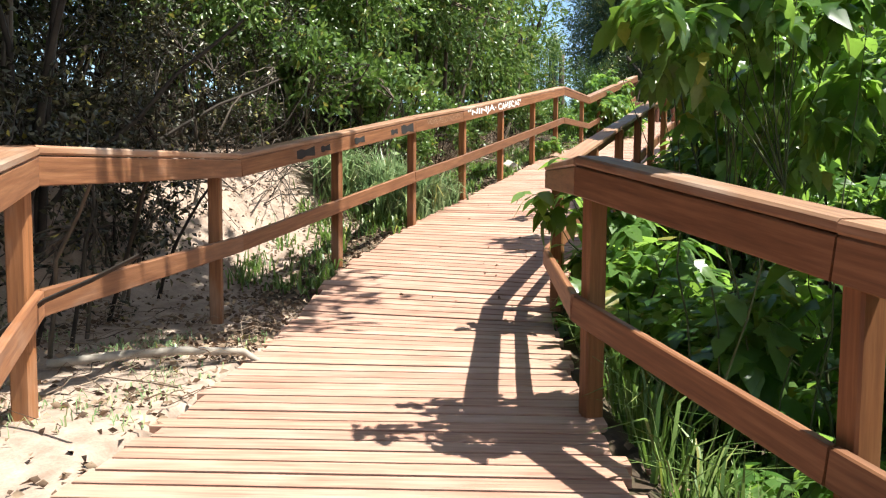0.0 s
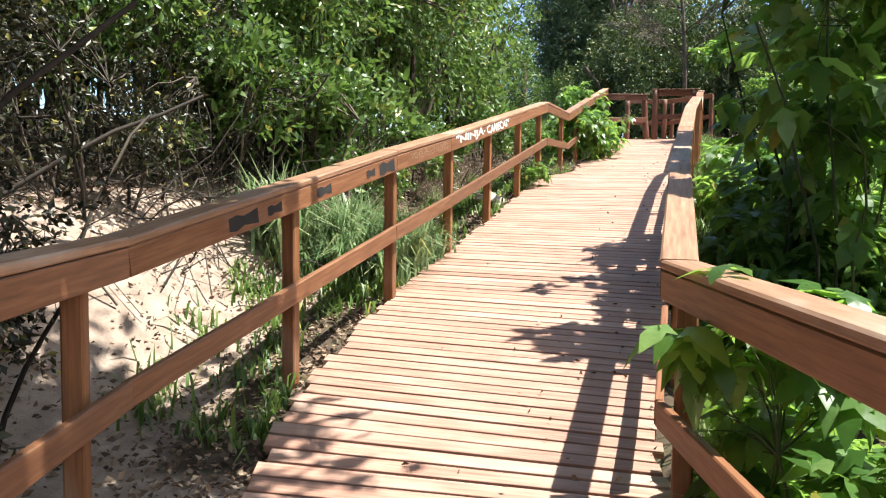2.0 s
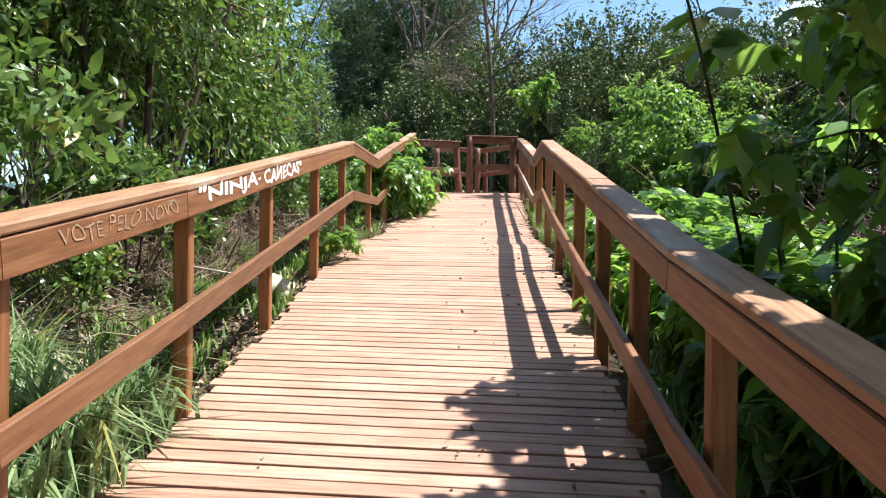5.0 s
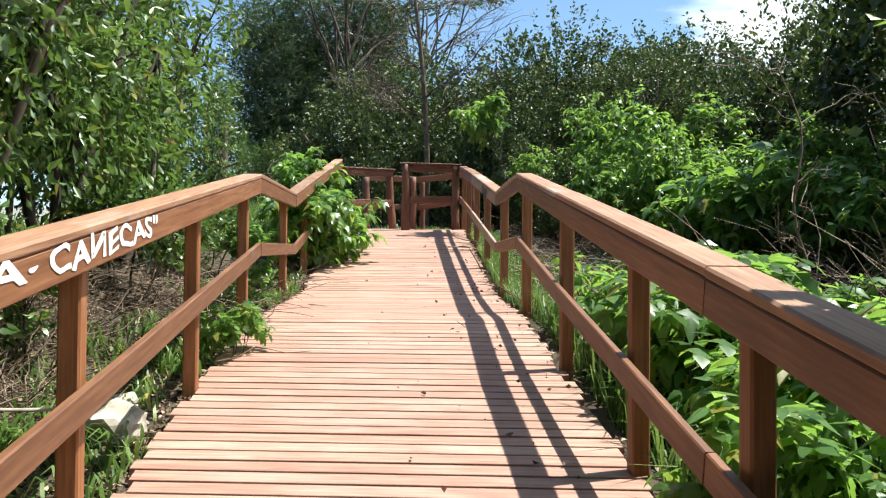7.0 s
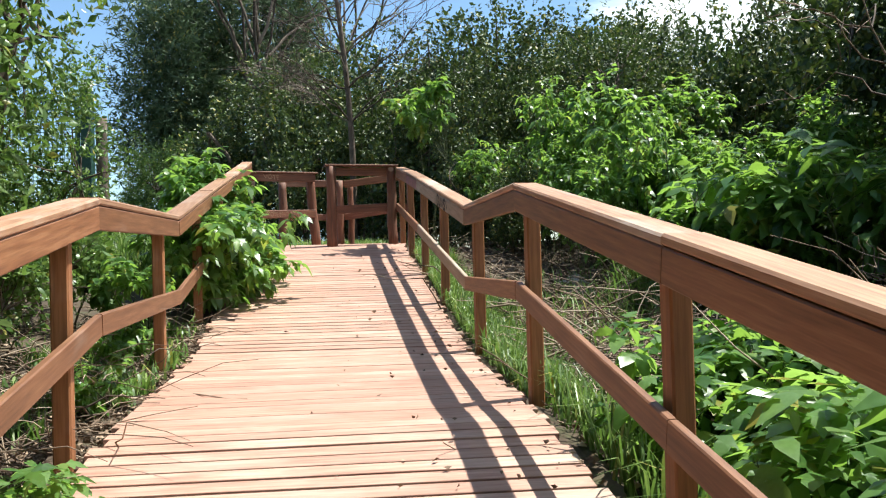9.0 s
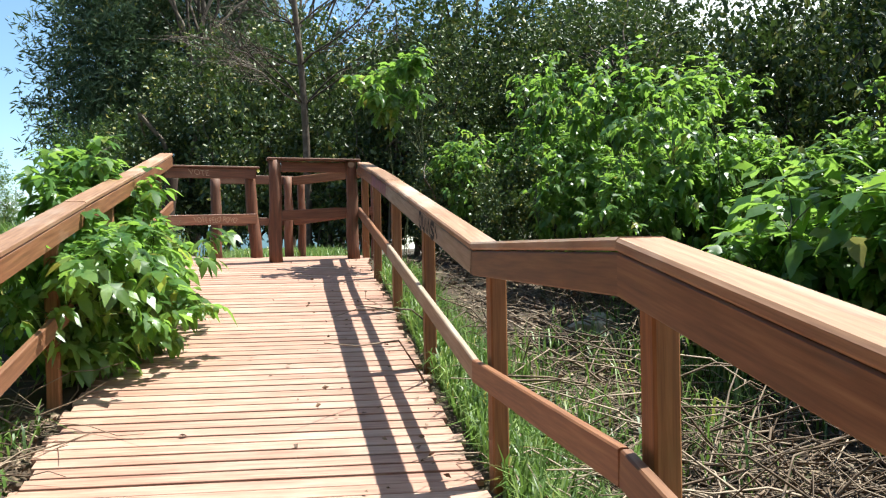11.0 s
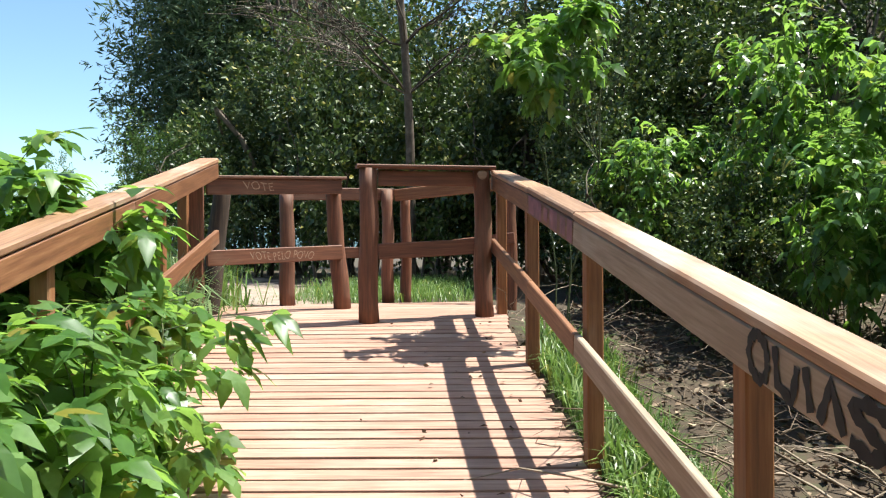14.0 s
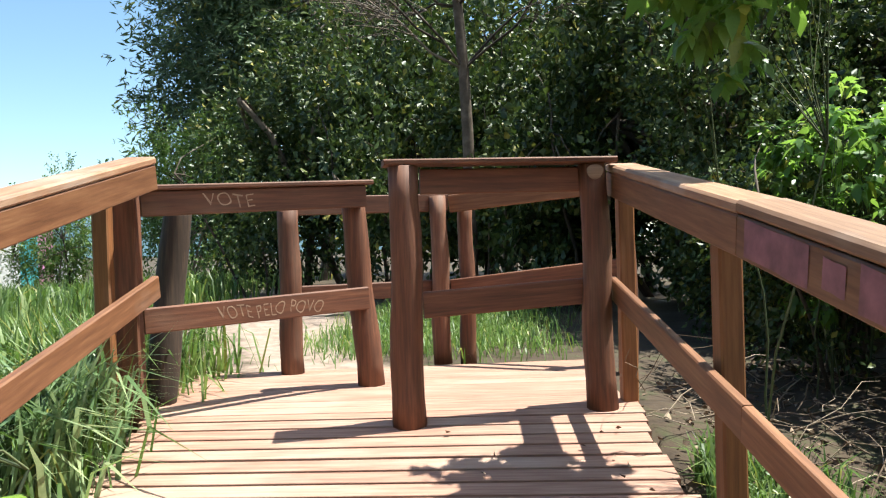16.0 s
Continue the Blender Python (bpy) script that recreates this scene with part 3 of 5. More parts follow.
def left_text(text, y0, y1, drop, height, mat, label):
    (x0, z0), (x1, z1) = interp_line(LEFT_TOP, y0), interp_line(LEFT_TOP, y1)
    writing("painted_letter", text, (x0, y0, z0 - drop), (x1, y1, z1 - drop), height, mat, left_rail, label, 0.0, 0.024 if mat is WHITE_PAINT else -0.012)


left_text('"NINJA\u00b7', 8.36, 9.42, 0.122, 0.086, WHITE_PAINT, "white sprayed capital letter")
left_text('CA\u0418ECAS"', 9.50, 10.55, 0.122, 0.086, WHITE_PAINT, "white sprayed capital letter")
left_text("VOTE PELO NOVO", 7.15, 8.10, 0.108, 0.05, SCRATCH, "pale scratched letter")
writing("scratched_letter", "VOTE PELO POVO", (-5.08, 21.182, 3.555), (-4.66, 21.50, 3.567), 0.06, SCRATCH, bar_a, "pale scratched letter", -0.0525, -0.012)
writing("scratched_letter", "VOTE", (-5.12, 21.152, 4.08), (-4.93, 21.296, 4.085), 0.06, SCRATCH, bar_a, "pale scratched letter", -0.0525, -0.012)


def strokes(name, tops, inner, paths, width, mat, parent, label, wavy=0.12):
    """Sprayed strokes on a face board: paths of (y, share of the board's height from its top); each a flat ribbon."""
    for path in paths:
        vs, pts = [], []
        fine = []
        for (ya, ha), (yb, hb) in zip(path, path[1:]):
            fine += [(ya + (yb - ya) * k / 4, ha + (hb - ha) * k / 4) for k in range(4)]
        fine.append(path[-1])
        for y, h in fine:
            x, z = interp_line(tops, y)
            pts.append(Vector((x, y, z - 0.042 - h * 0.1)))
        for k, p in enumerate(pts):
            d = (pts[min(k + 1, len(pts) - 1)] - pts[max(k - 1, 0)]).normalized()
            s = d.cross(Vector((1, 0, 0))).normalized() * width * (0.4 + wavy * math.sin(k * 2.1))
            off = Vector((0.0692 * inner, 0.008 * inner, 0))
            vs += [p + s + off, p - s + off]
        me = bpy.data.meshes.new(name)
        me.from_pydata([tuple(v) for v in vs], [], [(2 * k, 2 * k + 1, 2 * k + 3, 2 * k + 2) for k in range(len(pts) - 1)])
        me.update()
        part_mesh(name, me, mat, parent, None, label)


ring = [(0.5 + 0.5 * math.cos(a), 0.5 + 0.5 * math.sin(a)) for a in np.linspace(0, 2 * math.pi, 9)]
strokes("graffiti", RIGHT_TOP, -1, [
    [(16.90 - 0.09 * u, v) for u, v in ring], [(16.78, 0.05), (16.77, 0.8), (16.71, 0.95), (16.69, 0.2)], [(16.66, 0.1), (16.64, 0.9)],
    [(16.61, 0.95), (16.57, 0.1), (16.53, 0.9)], [(16.40, 0.15), (16.46, 0.08), (16.51, 0.3), (16.46, 0.5), (16.40, 0.72), (16.45, 0.95), (16.51, 0.88)], [(16.37, 0.15), (16.31, 0.75)],
], 0.034, BLACK_PAINT, right_rail, "black sprayed strokes")
for ya, yb, w in ((18.57, 18.66, 0.12), (18.70, 18.80, 0.10), (18.86, 19.02, 0.115), (19.07, 19.16, 0.08), (19.22, 19.56, 0.115)):
    strokes("paint_smear", RIGHT_TOP, -1, [[(ya, 0.5), (yb, 0.47)]], w, PURPLE_PAINT, right_rail, "faded purple paint", 0.015)
for ya, yb, w in ((4.72, 4.97, 0.07), (5.06, 5.20, 0.05), (5.60, 5.78, 0.055), (6.30, 6.44, 0.05), (6.52, 6.80, 0.085)):
    strokes("paint_patch", LEFT_TOP, 1, [[(ya, 0.52), (yb, 0.5)]], w, BLACK_PAINT, left_rail, "worn black paint patch")
RNG = np.random.default_rng(7)


# ---- foliage ----
def unit(v):
    return v / (np.linalg.norm(v, axis=-1, keepdims=True) + 1e-9)


def oval_leaves(base, way, length, width, rng):
    """Small folded leaves: base points, directions, sizes."""
    n = len(base)
    side = unit(np.cross(way, rng.normal(size=(n, 3))))
    up = np.cross(side, way)
    L, W = length[:, None], width[:, None]
    mid = base + way * L * 0.5 - up * L * 0.04
    left, right = mid + side * W + up * W * 0.45, mid - side * W + up * W * 0.45
    tip = base + way * L - up * L * 0.12
    verts = np.stack([base, right, tip, left], 1).reshape(-1, 3)
    k = np.arange(n)[:, None] * 4
    tris = np.concatenate([k + [0, 1, 2], k + [0, 2, 3]])
    return verts, tris


def fine_leaves(base, way, length, width, rng):
    """Oval leaves with rounded flanks, folded along the midrib and bent at the tip."""
    n = len(base)
    side = unit(np.cross(way, rng.normal(size=(n, 3))))
    up = np.cross(side, way)
    L, W = length[:, None], width[:, None]
    bend = rng.uniform(0.05, 0.3, (n, 1))
    row = [base + way * L * f + side * W * w + up * (W * abs(w) * 0.4 - L * bend * f * f) for f, w in ((0, 0), (0.28, 0.85), (0.62, 0.8), (1, 0), (0.62, -0.8), (0.28, -0.85))]
    k = np.arange(n)[:, None, None] * 6
    fan = np.array([(0, 1, 5), (1, 2, 5), (2, 4, 5), (2, 3, 4)])
    return np.stack(row, 1).reshape(-1, 3), (k + fan[None]).reshape(-1, 3)


LOBES = ((0.0, 0.0), (0.34, 0.43), (0.45, 0.22), (0.68, 0.25), (1.1, 0.0))


def lobed_leaves(base, way, size, rng, droop=0.35):
    """Broad leaves with five pointed lobes, drooping towards the tip."""
    n = len(base)
    flat = unit(np.cross(way, np.tile((0, 0, 1.0), (n, 1))) + rng.normal(size=(n, 3)) * 0.25)
    up = np.cross(flat, way)
    up = np.where(up[:, 2:3] < 0, -up, up)
    S = size[:, None]
    droop = droop * rng.uniform(0.4, 1.9, (n, 1))
    outline = list(LOBES) + [(f, -w) for f, w in LOBES[3:0:-1]]
    cols = [base + S * (way * f + flat * w * 1.15 + up * (0.05 - droop * f * f - 0.35 * abs(w) ** 1.5)) for f, w in outline]
    verts = np.stack(cols + [base + S * (way * 0.48 - up * droop * 0.2)], 1).reshape(-1, 3)
    fan = np.array([(k, (k + 1) % 8, 8) for k in range(8)])
    k = np.arange(n)[:, None, None] * 9
    return verts, (k + fan[None]).reshape(-1, 3)


def crown_points(n, radii, rng, hollow=0.55, lumps=14, rough=0.35):
    """Twig ends in a lumpy crown: denser outside, with gaps between lumps."""
    cent = unit(rng.normal(size=(lumps, 3))) * rng.uniform(0.45, 0.85, (lumps, 1))
    size = rng.uniform(0.22, 0.5, lumps)
    which = rng.integers(0, lumps, n)
    d = unit(rng.normal(size=(n, 3)))
    r = rng.uniform(hollow, 1.0, (n, 1)) ** 0.6
    p = cent[which] + d * r * size[which][:, None] * (1 + rough * rng.normal(size=(n, 1)) * 0.5)
    return p * np.asarray(radii), unit(d + unit(p) * 0.8)


def limb_pieces(starts, ends, r0, r1, rng, wobble=0.12, steps=6, sides=5):
    out = []
    for a, b, ra, rb in zip(starts, ends, r0, r1):
        t = np.linspace(0, 1, steps)[:, None]
        length = np.linalg.norm(b - a)
        w = np.cumsum(rng.normal(size=(steps, 3)), 0) * wobble * length / steps
        w -= w[0] + (w[-1] - w[0]) * t
        pts = a + (b - a) * t + w + np.array((0, 0, 1.0)) * (np.sin(t * np.pi) * length * 0.06)
        out.append(tube_arrays(pts, np.linspace(ra, rb, steps), sides))
    return out


def shrub(name, label, category, height, radii, twigs, per, leaf_len, leaf_w, leaf_mat, bark, rng, stems=7, group="", clear=0.25, kind_of="oval", lumps=16, spread_foot=0.25, stem_r=0.03, droop=0.55, forks_each=9):
    """A shrub or tree standing at the origin: stems that fork to the crown, and the crown's leaves on twigs."""
    ob = thing(name, (0, 0, 0), label, category, group)
    centre = np.array((0, 0, height * (0.5 + clear / 2)))
    p, d = crown_points(twigs, radii, rng, lumps=lumps)
    p += centre
    low = p[:, 2] < 0.06 * height
    p[low, 2] = rng.uniform(0.04, 0.3, low.sum()) * height
    inner = p[rng.choice(twigs, min(twigs, stems * forks_each), replace=False)]
    feet = np.stack([rng.normal(size=stems) * spread_foot, rng.normal(size=stems) * spread_foot, np.full(stems, -0.12)], -1)
    forks = np.stack([feet[:, 0] * 1.6 + rng.normal(size=stems) * radii[0] * 0.25, feet[:, 1] * 1.6 + rng.normal(size=stems) * radii[1] * 0.25, rng.uniform(0.3, 0.6, stems) * height], -1)
    pieces = limb_pieces(feet, forks, np.full(stems, stem_r), np.full(stems, stem_r * 0.6), rng)
    near = np.argmin(np.linalg.norm(inner[:, None] - forks[None], axis=2), 1)
    pieces += limb_pieces(forks[near], inner, np.full(len(inner), stem_r * 0.5), np.full(len(inner), stem_r * 0.12), rng, 0.18, 5, 4)
    v, q = join_arrays(pieces)
    tagged(part_mesh("stem" if category != "tree" else "trunk", mesh_np("stems", v, q), bark, ob), kind="stuff" if category != "tree" else "")
    idx = np.repeat(np.arange(twigs), per)
    n = len(idx)
    tl = leaf_len * (per * 0.22)
    t = rng.uniform(-1.0, 0.3, (n, 1))
    if kind_of in ("oval", "fine"):
        base = p[idx] + d[idx] * t * tl + rng.normal(size=(n, 3)) * leaf_len * 0.35
        way = unit(d[idx] * 0.7 + rng.normal(size=(n, 3)) * 0.75 + np.array((0, 0, -0.12)))
        size = leaf_len * rng.uniform(0.6, 1.25, n)
        shape = oval_leaves if kind_of == "oval" else fine_leaves
        v, f = shape(base, way, size, size * leaf_w * rng.uniform(0.8, 1.2, n), rng)
    else:
        spin = rng.uniform(0, 2 * np.pi, n)
        out = np.stack([np.cos(spin), np.sin(spin), rng.uniform(-0.75, 0.25, n)], -1)
        way = unit(out + d[idx] * 0.5)
        base = p[idx] + d[idx] * t * tl * 0.45 + way * leaf_len * 0.22
        size = leaf_len * rng.uniform(0.5, 1.2, n)
        v, f = lobed_leaves(base, way, size, rng, droop)
    part_mesh("crown" if category == "tree" else "foliage", mesh_np("foliage", v, f), leaf_mat, ob)
    return ob


def stand(ob, x, y, turn=0.0, size=1.0, sink=0.0, z=None, tip=(0, 0), tall=1.0):
    """The pose of a plant on the ground at x, y."""
    h = float(ground_z(x, y)) - sink if z is None else z
    return pose(x, y, h, tip[0], tip[1], turn) @ Matrix.Diagonal((size, size, size * tall, 1))


def plant(protos, spots):
    """Set the prototypes and their copies on the spots (x, y, size, turn, tall)."""
    used = set()
    for k, (x, y, size, turn, tall) in enumerate(spots):
        ob = protos[k % len(protos)]
        m = stand(ob, x, y, turn, size, 0.05, None, (0, 0), tall)
        if ob.name in used:
            copy_thing(ob, m)
        else:
            used.add(ob.name)
            ob.matrix_basis = m


# Left bank: tall small-leaved shrubs that overhang the sandy slope.
small = [shrub("tall_shrub", "tall dense small-leaved dark green shrub on the bank", "shrub", 4.6, (1.85, 1.85, 2.25), 1500, 10, 0.085, 0.2, SHRUB_LEAF, SHADED_BARK, np.random.default_rng(20 + k), 9, "bank shrubs", -0.06, "fine", lumps=32) for k in range(3)]
plant(small, [
    (-5.9, 0.8, 0.95, 10, 1.1), (-6.5, 2.8, 1.0, 80, 1.1), (-6.7, 4.7, 1.0, 200, 1.1),
    (-8.4, 2.0, 1.3, 40, 1.2), (-8.8, 4.8, 1.35, 150, 1.2), (-8.8, 7.6, 1.35, 250, 1.2), (-8.6, 10.4, 1.3, 330, 1.15), (-5.2, -1.2, 1.05, 60, 1.1), (-8.0, -1.4, 1.4, 90, 1.1),
    (-11.0, 5.0, 1.8, 15, 1.2), (-11.0, 10.5, 1.7, 215, 1.15),
])
brush = [shrub("brush", "tangled dark brown brush of twigs and small leaves on the bank", "shrub", 1.7, (0.85, 0.85, 0.85), 420, 9, 0.052, 0.24, BRUSH_LEAF, SHADED_BARK, np.random.default_rng(30 + k), 12, "bank brush", 0.0, lumps=16, spread_foot=0.3, stem_r=0.014) for k in range(2)]
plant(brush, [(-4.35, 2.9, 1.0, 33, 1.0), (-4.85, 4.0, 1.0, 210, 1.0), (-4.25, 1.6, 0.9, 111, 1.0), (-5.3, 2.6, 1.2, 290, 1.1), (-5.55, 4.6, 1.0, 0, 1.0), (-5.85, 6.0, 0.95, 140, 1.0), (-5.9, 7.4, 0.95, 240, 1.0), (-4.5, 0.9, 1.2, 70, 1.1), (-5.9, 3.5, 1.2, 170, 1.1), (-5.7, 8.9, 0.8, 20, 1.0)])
bright = [shrub("tall_shrub", "tall leafy bright green shrub at the foot of the bank", "shrub", 3.8, (1.4, 1.4, 1.9), 1400, 13, 0.078, 0.22, BRIGHT_LEAF, BARK, np.random.default_rng(40 + k), 8, "bank shrubs", 0.06, lumps=22) for k in range(2)]
plant(bright, [(-6.8, 6.8, 1.15, 130, 1.1), (-6.6, 8.9, 1.15, 300, 1.1), (-6.3, 11.0, 1.05, 20, 1.1), (-6.5, 12.9, 1.1, 140, 1.1), (-7.0, 14.8, 1.05, 250, 1.05), (-7.7, 16.7, 0.85, 100, 1.05), (-6.8, 16.9, 0.58, 200, 1.05), (-8.4, 12.6, 1.35, 60, 1.2), (-8.8, 15.2, 1.1, 190, 1.1), (-11.0, 14.6, 1.4, 10, 1.1), (-11.2, 30.5, 0.5, 40, 1.0), (-9.9, 33.0, 0.8, 120, 1.0)])
low = [shrub("low_shrub", "low leafy shrub with bright young shoots", "shrub", 1.1, (0.55, 0.55, 0.5), 230, 10, 0.082, 0.2, BRIGHT_LEAF, BARK, np.random.default_rng(60 + k), 6, "low shrubs", 0.1, "fine", lumps=9, spread_foot=0.1, stem_r=0.012) for k in range(2)]
plant(low, [(-5.6, 8.4, 0.9, 0, 1), (-5.4, 10.1, 1.0, 70, 1), (-5.5, 11.6, 0.9, 160, 1), (-5.6, 13.3, 1.0, 220, 1), (-5.8, 14.9, 1.0, 300, 1), (-6.0, 16.2, 1.0, 30, 1), (-5.9, 6.9, 0.7, 50, 1), (-5.2, 9.2, 0.7, 10, 1), (-5.25, 8.25, 1.45, 80, 1.15), (-5.7, 7.5, 1.3, 190, 1.1)])

# A tree that leans over from the bank, out of view high above the first bend: its shade falls on the sand.
lean_tree = shrub("unseen_shade_tree", "unseen small-leaved tree leaning from the bank high over the boardwalk for shade", "tree", 8.4, (2.2, 3.8, 1.2), 2000, 8, 0.19, 0.25, SHRUB_LEAF, BARK, np.random.default_rng(75), 5, "", 0.62, lumps=24, spread_foot=0.35, stem_r=0.05)
lean_tree.matrix_basis = pose(-6.9, 1.9, float(ground_z(-6.9, 1.9)) - 0.1, 0, 36, 0)

# Further copies, also out of view, added to deepen the bank's shade.
copy_thing(lean_tree, pose(-7.9, 3.0, float(ground_z(-7.9, 3.0)) - 0.1, 0, 38, -8) @ Matrix.Scale(0.85, 4))
copy_thing(lean_tree, pose(-8.0, 2.4, float(ground_z(-8.0, 2.4)) - 0.1, 0, 52, 0))
copy_thing(lean_tree, pose(-8.6, -1.2, float(ground_z(-8.6, -1.2)) - 0.1, 0, 30, 10))
copy_thing(lean_tree, pose(-9.0, 2.6, float(ground_z(-9.0, 2.6)) - 0.1, 0, 33, 25))

# Flat crowns held above the view, added to keep sun off the bank.
hood = shrub("shade_crown_shrub", "dense dark shrub with an unseen flat crown added to shade the sandy bank", "shrub", 3.7, (1.5, 2.5, 0.75), 1100, 9, 0.12, 0.24, BRUSH_LEAF, SHADED_BARK, np.random.default_rng(77), 9, "bank shrubs", 0.66, lumps=26, spread_foot=0.35, stem_r=0.03)
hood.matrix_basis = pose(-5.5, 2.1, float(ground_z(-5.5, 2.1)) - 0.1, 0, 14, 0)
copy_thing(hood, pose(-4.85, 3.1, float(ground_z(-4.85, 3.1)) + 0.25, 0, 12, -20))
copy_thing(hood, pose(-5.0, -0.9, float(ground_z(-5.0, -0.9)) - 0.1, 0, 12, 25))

# Right side: tall soft-stemmed plants with broad lobed leaves.
broad = [shrub("broad_leaf_plant", "tall soft-stemmed plant with broad lobed drooping green leaves", "plant", 4.0, (1.2, 1.2, 2.0), 170, 8, 0.205, 0, BROAD_LEAF, STEM, np.random.default_rng(80 + k), 12, "broad-leaved thicket", 0.0, "lobed", 22, 0.35, 0.016) for k in range(3)]
plant(broad, [
    (1.3, 4.2, 0.85, 0, 1.2), (0.1, 8.9, 0.7, 20, 1.1), (2.4, 3.0, 1.0, 200, 0.95), (2.2, 5.6, 1.0, 260, 0.75), (2.1, 8.0, 1.0, 320, 0.75),
    (4.2, 5.0, 1.15, 95, 0.9), (4.3, 8.6, 1.15, 35, 0.9), (1.7, 1.3, 1.1, 290, 1.1), (3.6, 11.4, 0.9, 155, 0.8),
])
# Further up, their leaves hang in clusters above bare stems.
canopy = [shrub("broad_leaf_plant", "leggy plant with clusters of drooping lobed leaves on bare stems", "plant", 4.0, (1.2, 1.2, 1.5), 230, 7, 0.18, 0, BROAD_LEAF, STEM, np.random.default_rng(90 + k), 9, "broad-leaved thicket", 0.2, "lobed", 24, 0.3, 0.014, 0.5) for k in range(3)]
plant(canopy, [
    (2.2, 10.6, 0.55, 30, 1), (2.4, 12.4, 0.52, 100, 1), (1.9, 14.4, 0.55, 170, 1), (1.05, 16.2, 0.71, 240, 1), (0.35, 17.8, 0.78, 310, 1), (0.9, 15.1, 0.5, 60, 1), (1.7, 15.5, 0.55, 280, 1), (0.05, 16.9, 0.61, 200, 1), (1.05, 17.6, 0.76, 120, 1), (1.5, 13.2, 0.46, 350, 1), (2.05, 16.8, 0.76, 40, 1), (2.9, 11.6, 0.55, 190, 1), (-0.25, 19.4, 0.73, 15, 1), (-0.75, 20.9, 0.73, 85, 1.05), (-1.15, 22.4, 0.79, 125, 1.1), (-1.05, 24, 0.92, 200, 1.1),
    (3.4, 13.8, 0.8, 225, 0.8), (2.85, 16.6, 1.04, 295, 0.9), (2.05, 19.3, 1.04, 5, 0.85), (1.15, 21.6, 1.04, 75, 1), (0.25, 23.6, 1.04, 50, 1.05), (-1.25, 19.9, 0.73, 10, 1.15), (-1.05, 18.4, 0.67, 100, 1.1), (-2.0, 21.95, 0.72, 60, 1.1), (0.15, 20.4, 0.79, 160, 1.1), (0.35, 19.2, 0.73, 20, 1), (-0.45, 22, 0.79, 240, 1.1),
    (-0.5, 18.7, 0.88, 140, 1.25), (-0.6, 20, 0.9, 220, 1.3), (-0.85, 21.4, 0.9, 300, 1.3),
])
edge_plants = [shrub("broad_leaf_plant", "tall narrow plant with broad lobed leaves leaning over the railing", "plant", 4.5, (0.75, 0.78, 2.0), 115, 7, 0.185, 0, BROAD_LEAF, STEM, np.random.default_rng(95 + k), 7, "broad-leaved thicket", 0.12, "lobed", 20, 0.22, 0.012, 0.4) for k in range(2)]
plant(edge_plants, [(-0.95, 7.0, 1.0, 300, 1.0), (-1.08, 8.0, 1.02, 30, 1.0), (-1.05, 9.05, 1.0, 110, 1.0)])
slender = shrub("broad_leaf_plant", "slender tall plant with a tuft of lobed leaves at its top", "plant", 4.1, (0.85, 0.8, 0.75), 110, 7, 0.16, 0, BROAD_LEAF, STEM, np.random.default_rng(88), 3, "broad-leaved thicket", 0.62, "lobed", 12, 0.12, 0.010, forks_each=5)
plant([slender], [(-2.85, 20.6, 0.6, 0, 1.0), (-0.5, 4.0, 0.9, 80, 1.0), (-0.3, 3.2, 0.95, 200, 1.0), (-0.62, 2.98, 0.92, 20, 1.0), (-0.75, 7.5, 0.95, 120, 1.0), (-0.7, 6.4, 0.85, 40, 1.0)])
under_plants = [shrub("undergrowth_plant", "waist-high plant with bright green lobed leaves", "plant", 1.0, (0.42, 0.42, 0.46), 90, 5, 0.102, 0, BROAD_LEAF, STEM, np.random.default_rng(100 + k), 7, "undergrowth", 0.1, "lobed", 10, 0.12, 0.007, forks_each=3) for k in range(3)]
spots = []
for k in range(84):
    y = 7.2 + 6.4 * ((k * 0.618034) % 1.0)
    x = float(edges_at(y)[1]) + 0.45 + (2.0 if y < 11 else 1.5) * ((k * 0.754878) % 1.0)
    spots.append((x, y, 0.85 + 0.4 * ((k * 0.5698) % 1.0), (k * 137) % 360, 1.0))
for k in range(18):
    spots.append((-0.5 + 1.6 * ((k * 0.754878) % 1.0), 15.4 + 4.2 * ((k * 0.618034) % 1.0), 1.0 + 0.6 * ((k * 0.5698) % 1.0), (k * 101) % 360, 1.0))
for k in range(16):
    y = 2.7 + 2.6 * ((k * 0.618034) % 1.0)
    spots.append((float(edges_at(y)[1]) + 0.6 + 1.7 * ((k * 0.754878) % 1.0), y, 0.9 + 0.4 * ((k * 0.5698) % 1.0), (k * 97) % 360, 1.0))
spots += [(-4.5, 12.2, 0.5, 30, 0.9), (-4.85, 13.9, 0.5, 200, 0.9), (-5.15, 15.2, 0.6, 90, 1.0), (-5.35, 16.1, 0.7, 320, 1.0), (-4.75, 10.2, 0.38, 250, 0.9)]
plant(under_plants, spots)

# The bush that grows through the left railing.
bush = shrub("railing_bush", "leafy bush with lobed leaves spilling under the railing over the boards", "plant", 1.15, (0.64, 1.4, 0.55), 900, 6, 0.105, 0, BROAD_LEAF, STEM, np.random.default_rng(130), 6, "", 0.0, "lobed", 34, 0.12, 0.01)
bush.matrix_basis = pose(-4.98, 17.6, float(ground_z(-5.4, 17.6)) - 0.05, 3, 0, 0)
back_bush = shrub("railing_bush", "tall leafy bush with lobed leaves behind the railing", "plant", 1.55, (0.36, 0.7, 0.72), 420, 6, 0.105, 0, BROAD_LEAF, STEM, np.random.default_rng(133), 6, "", 0.0, "lobed", 24, 0.12, 0.01)
back_bush.matrix_basis = pose(-5.4, 18.5, float(ground_z(-5.4, 18.5)) - 0.05)
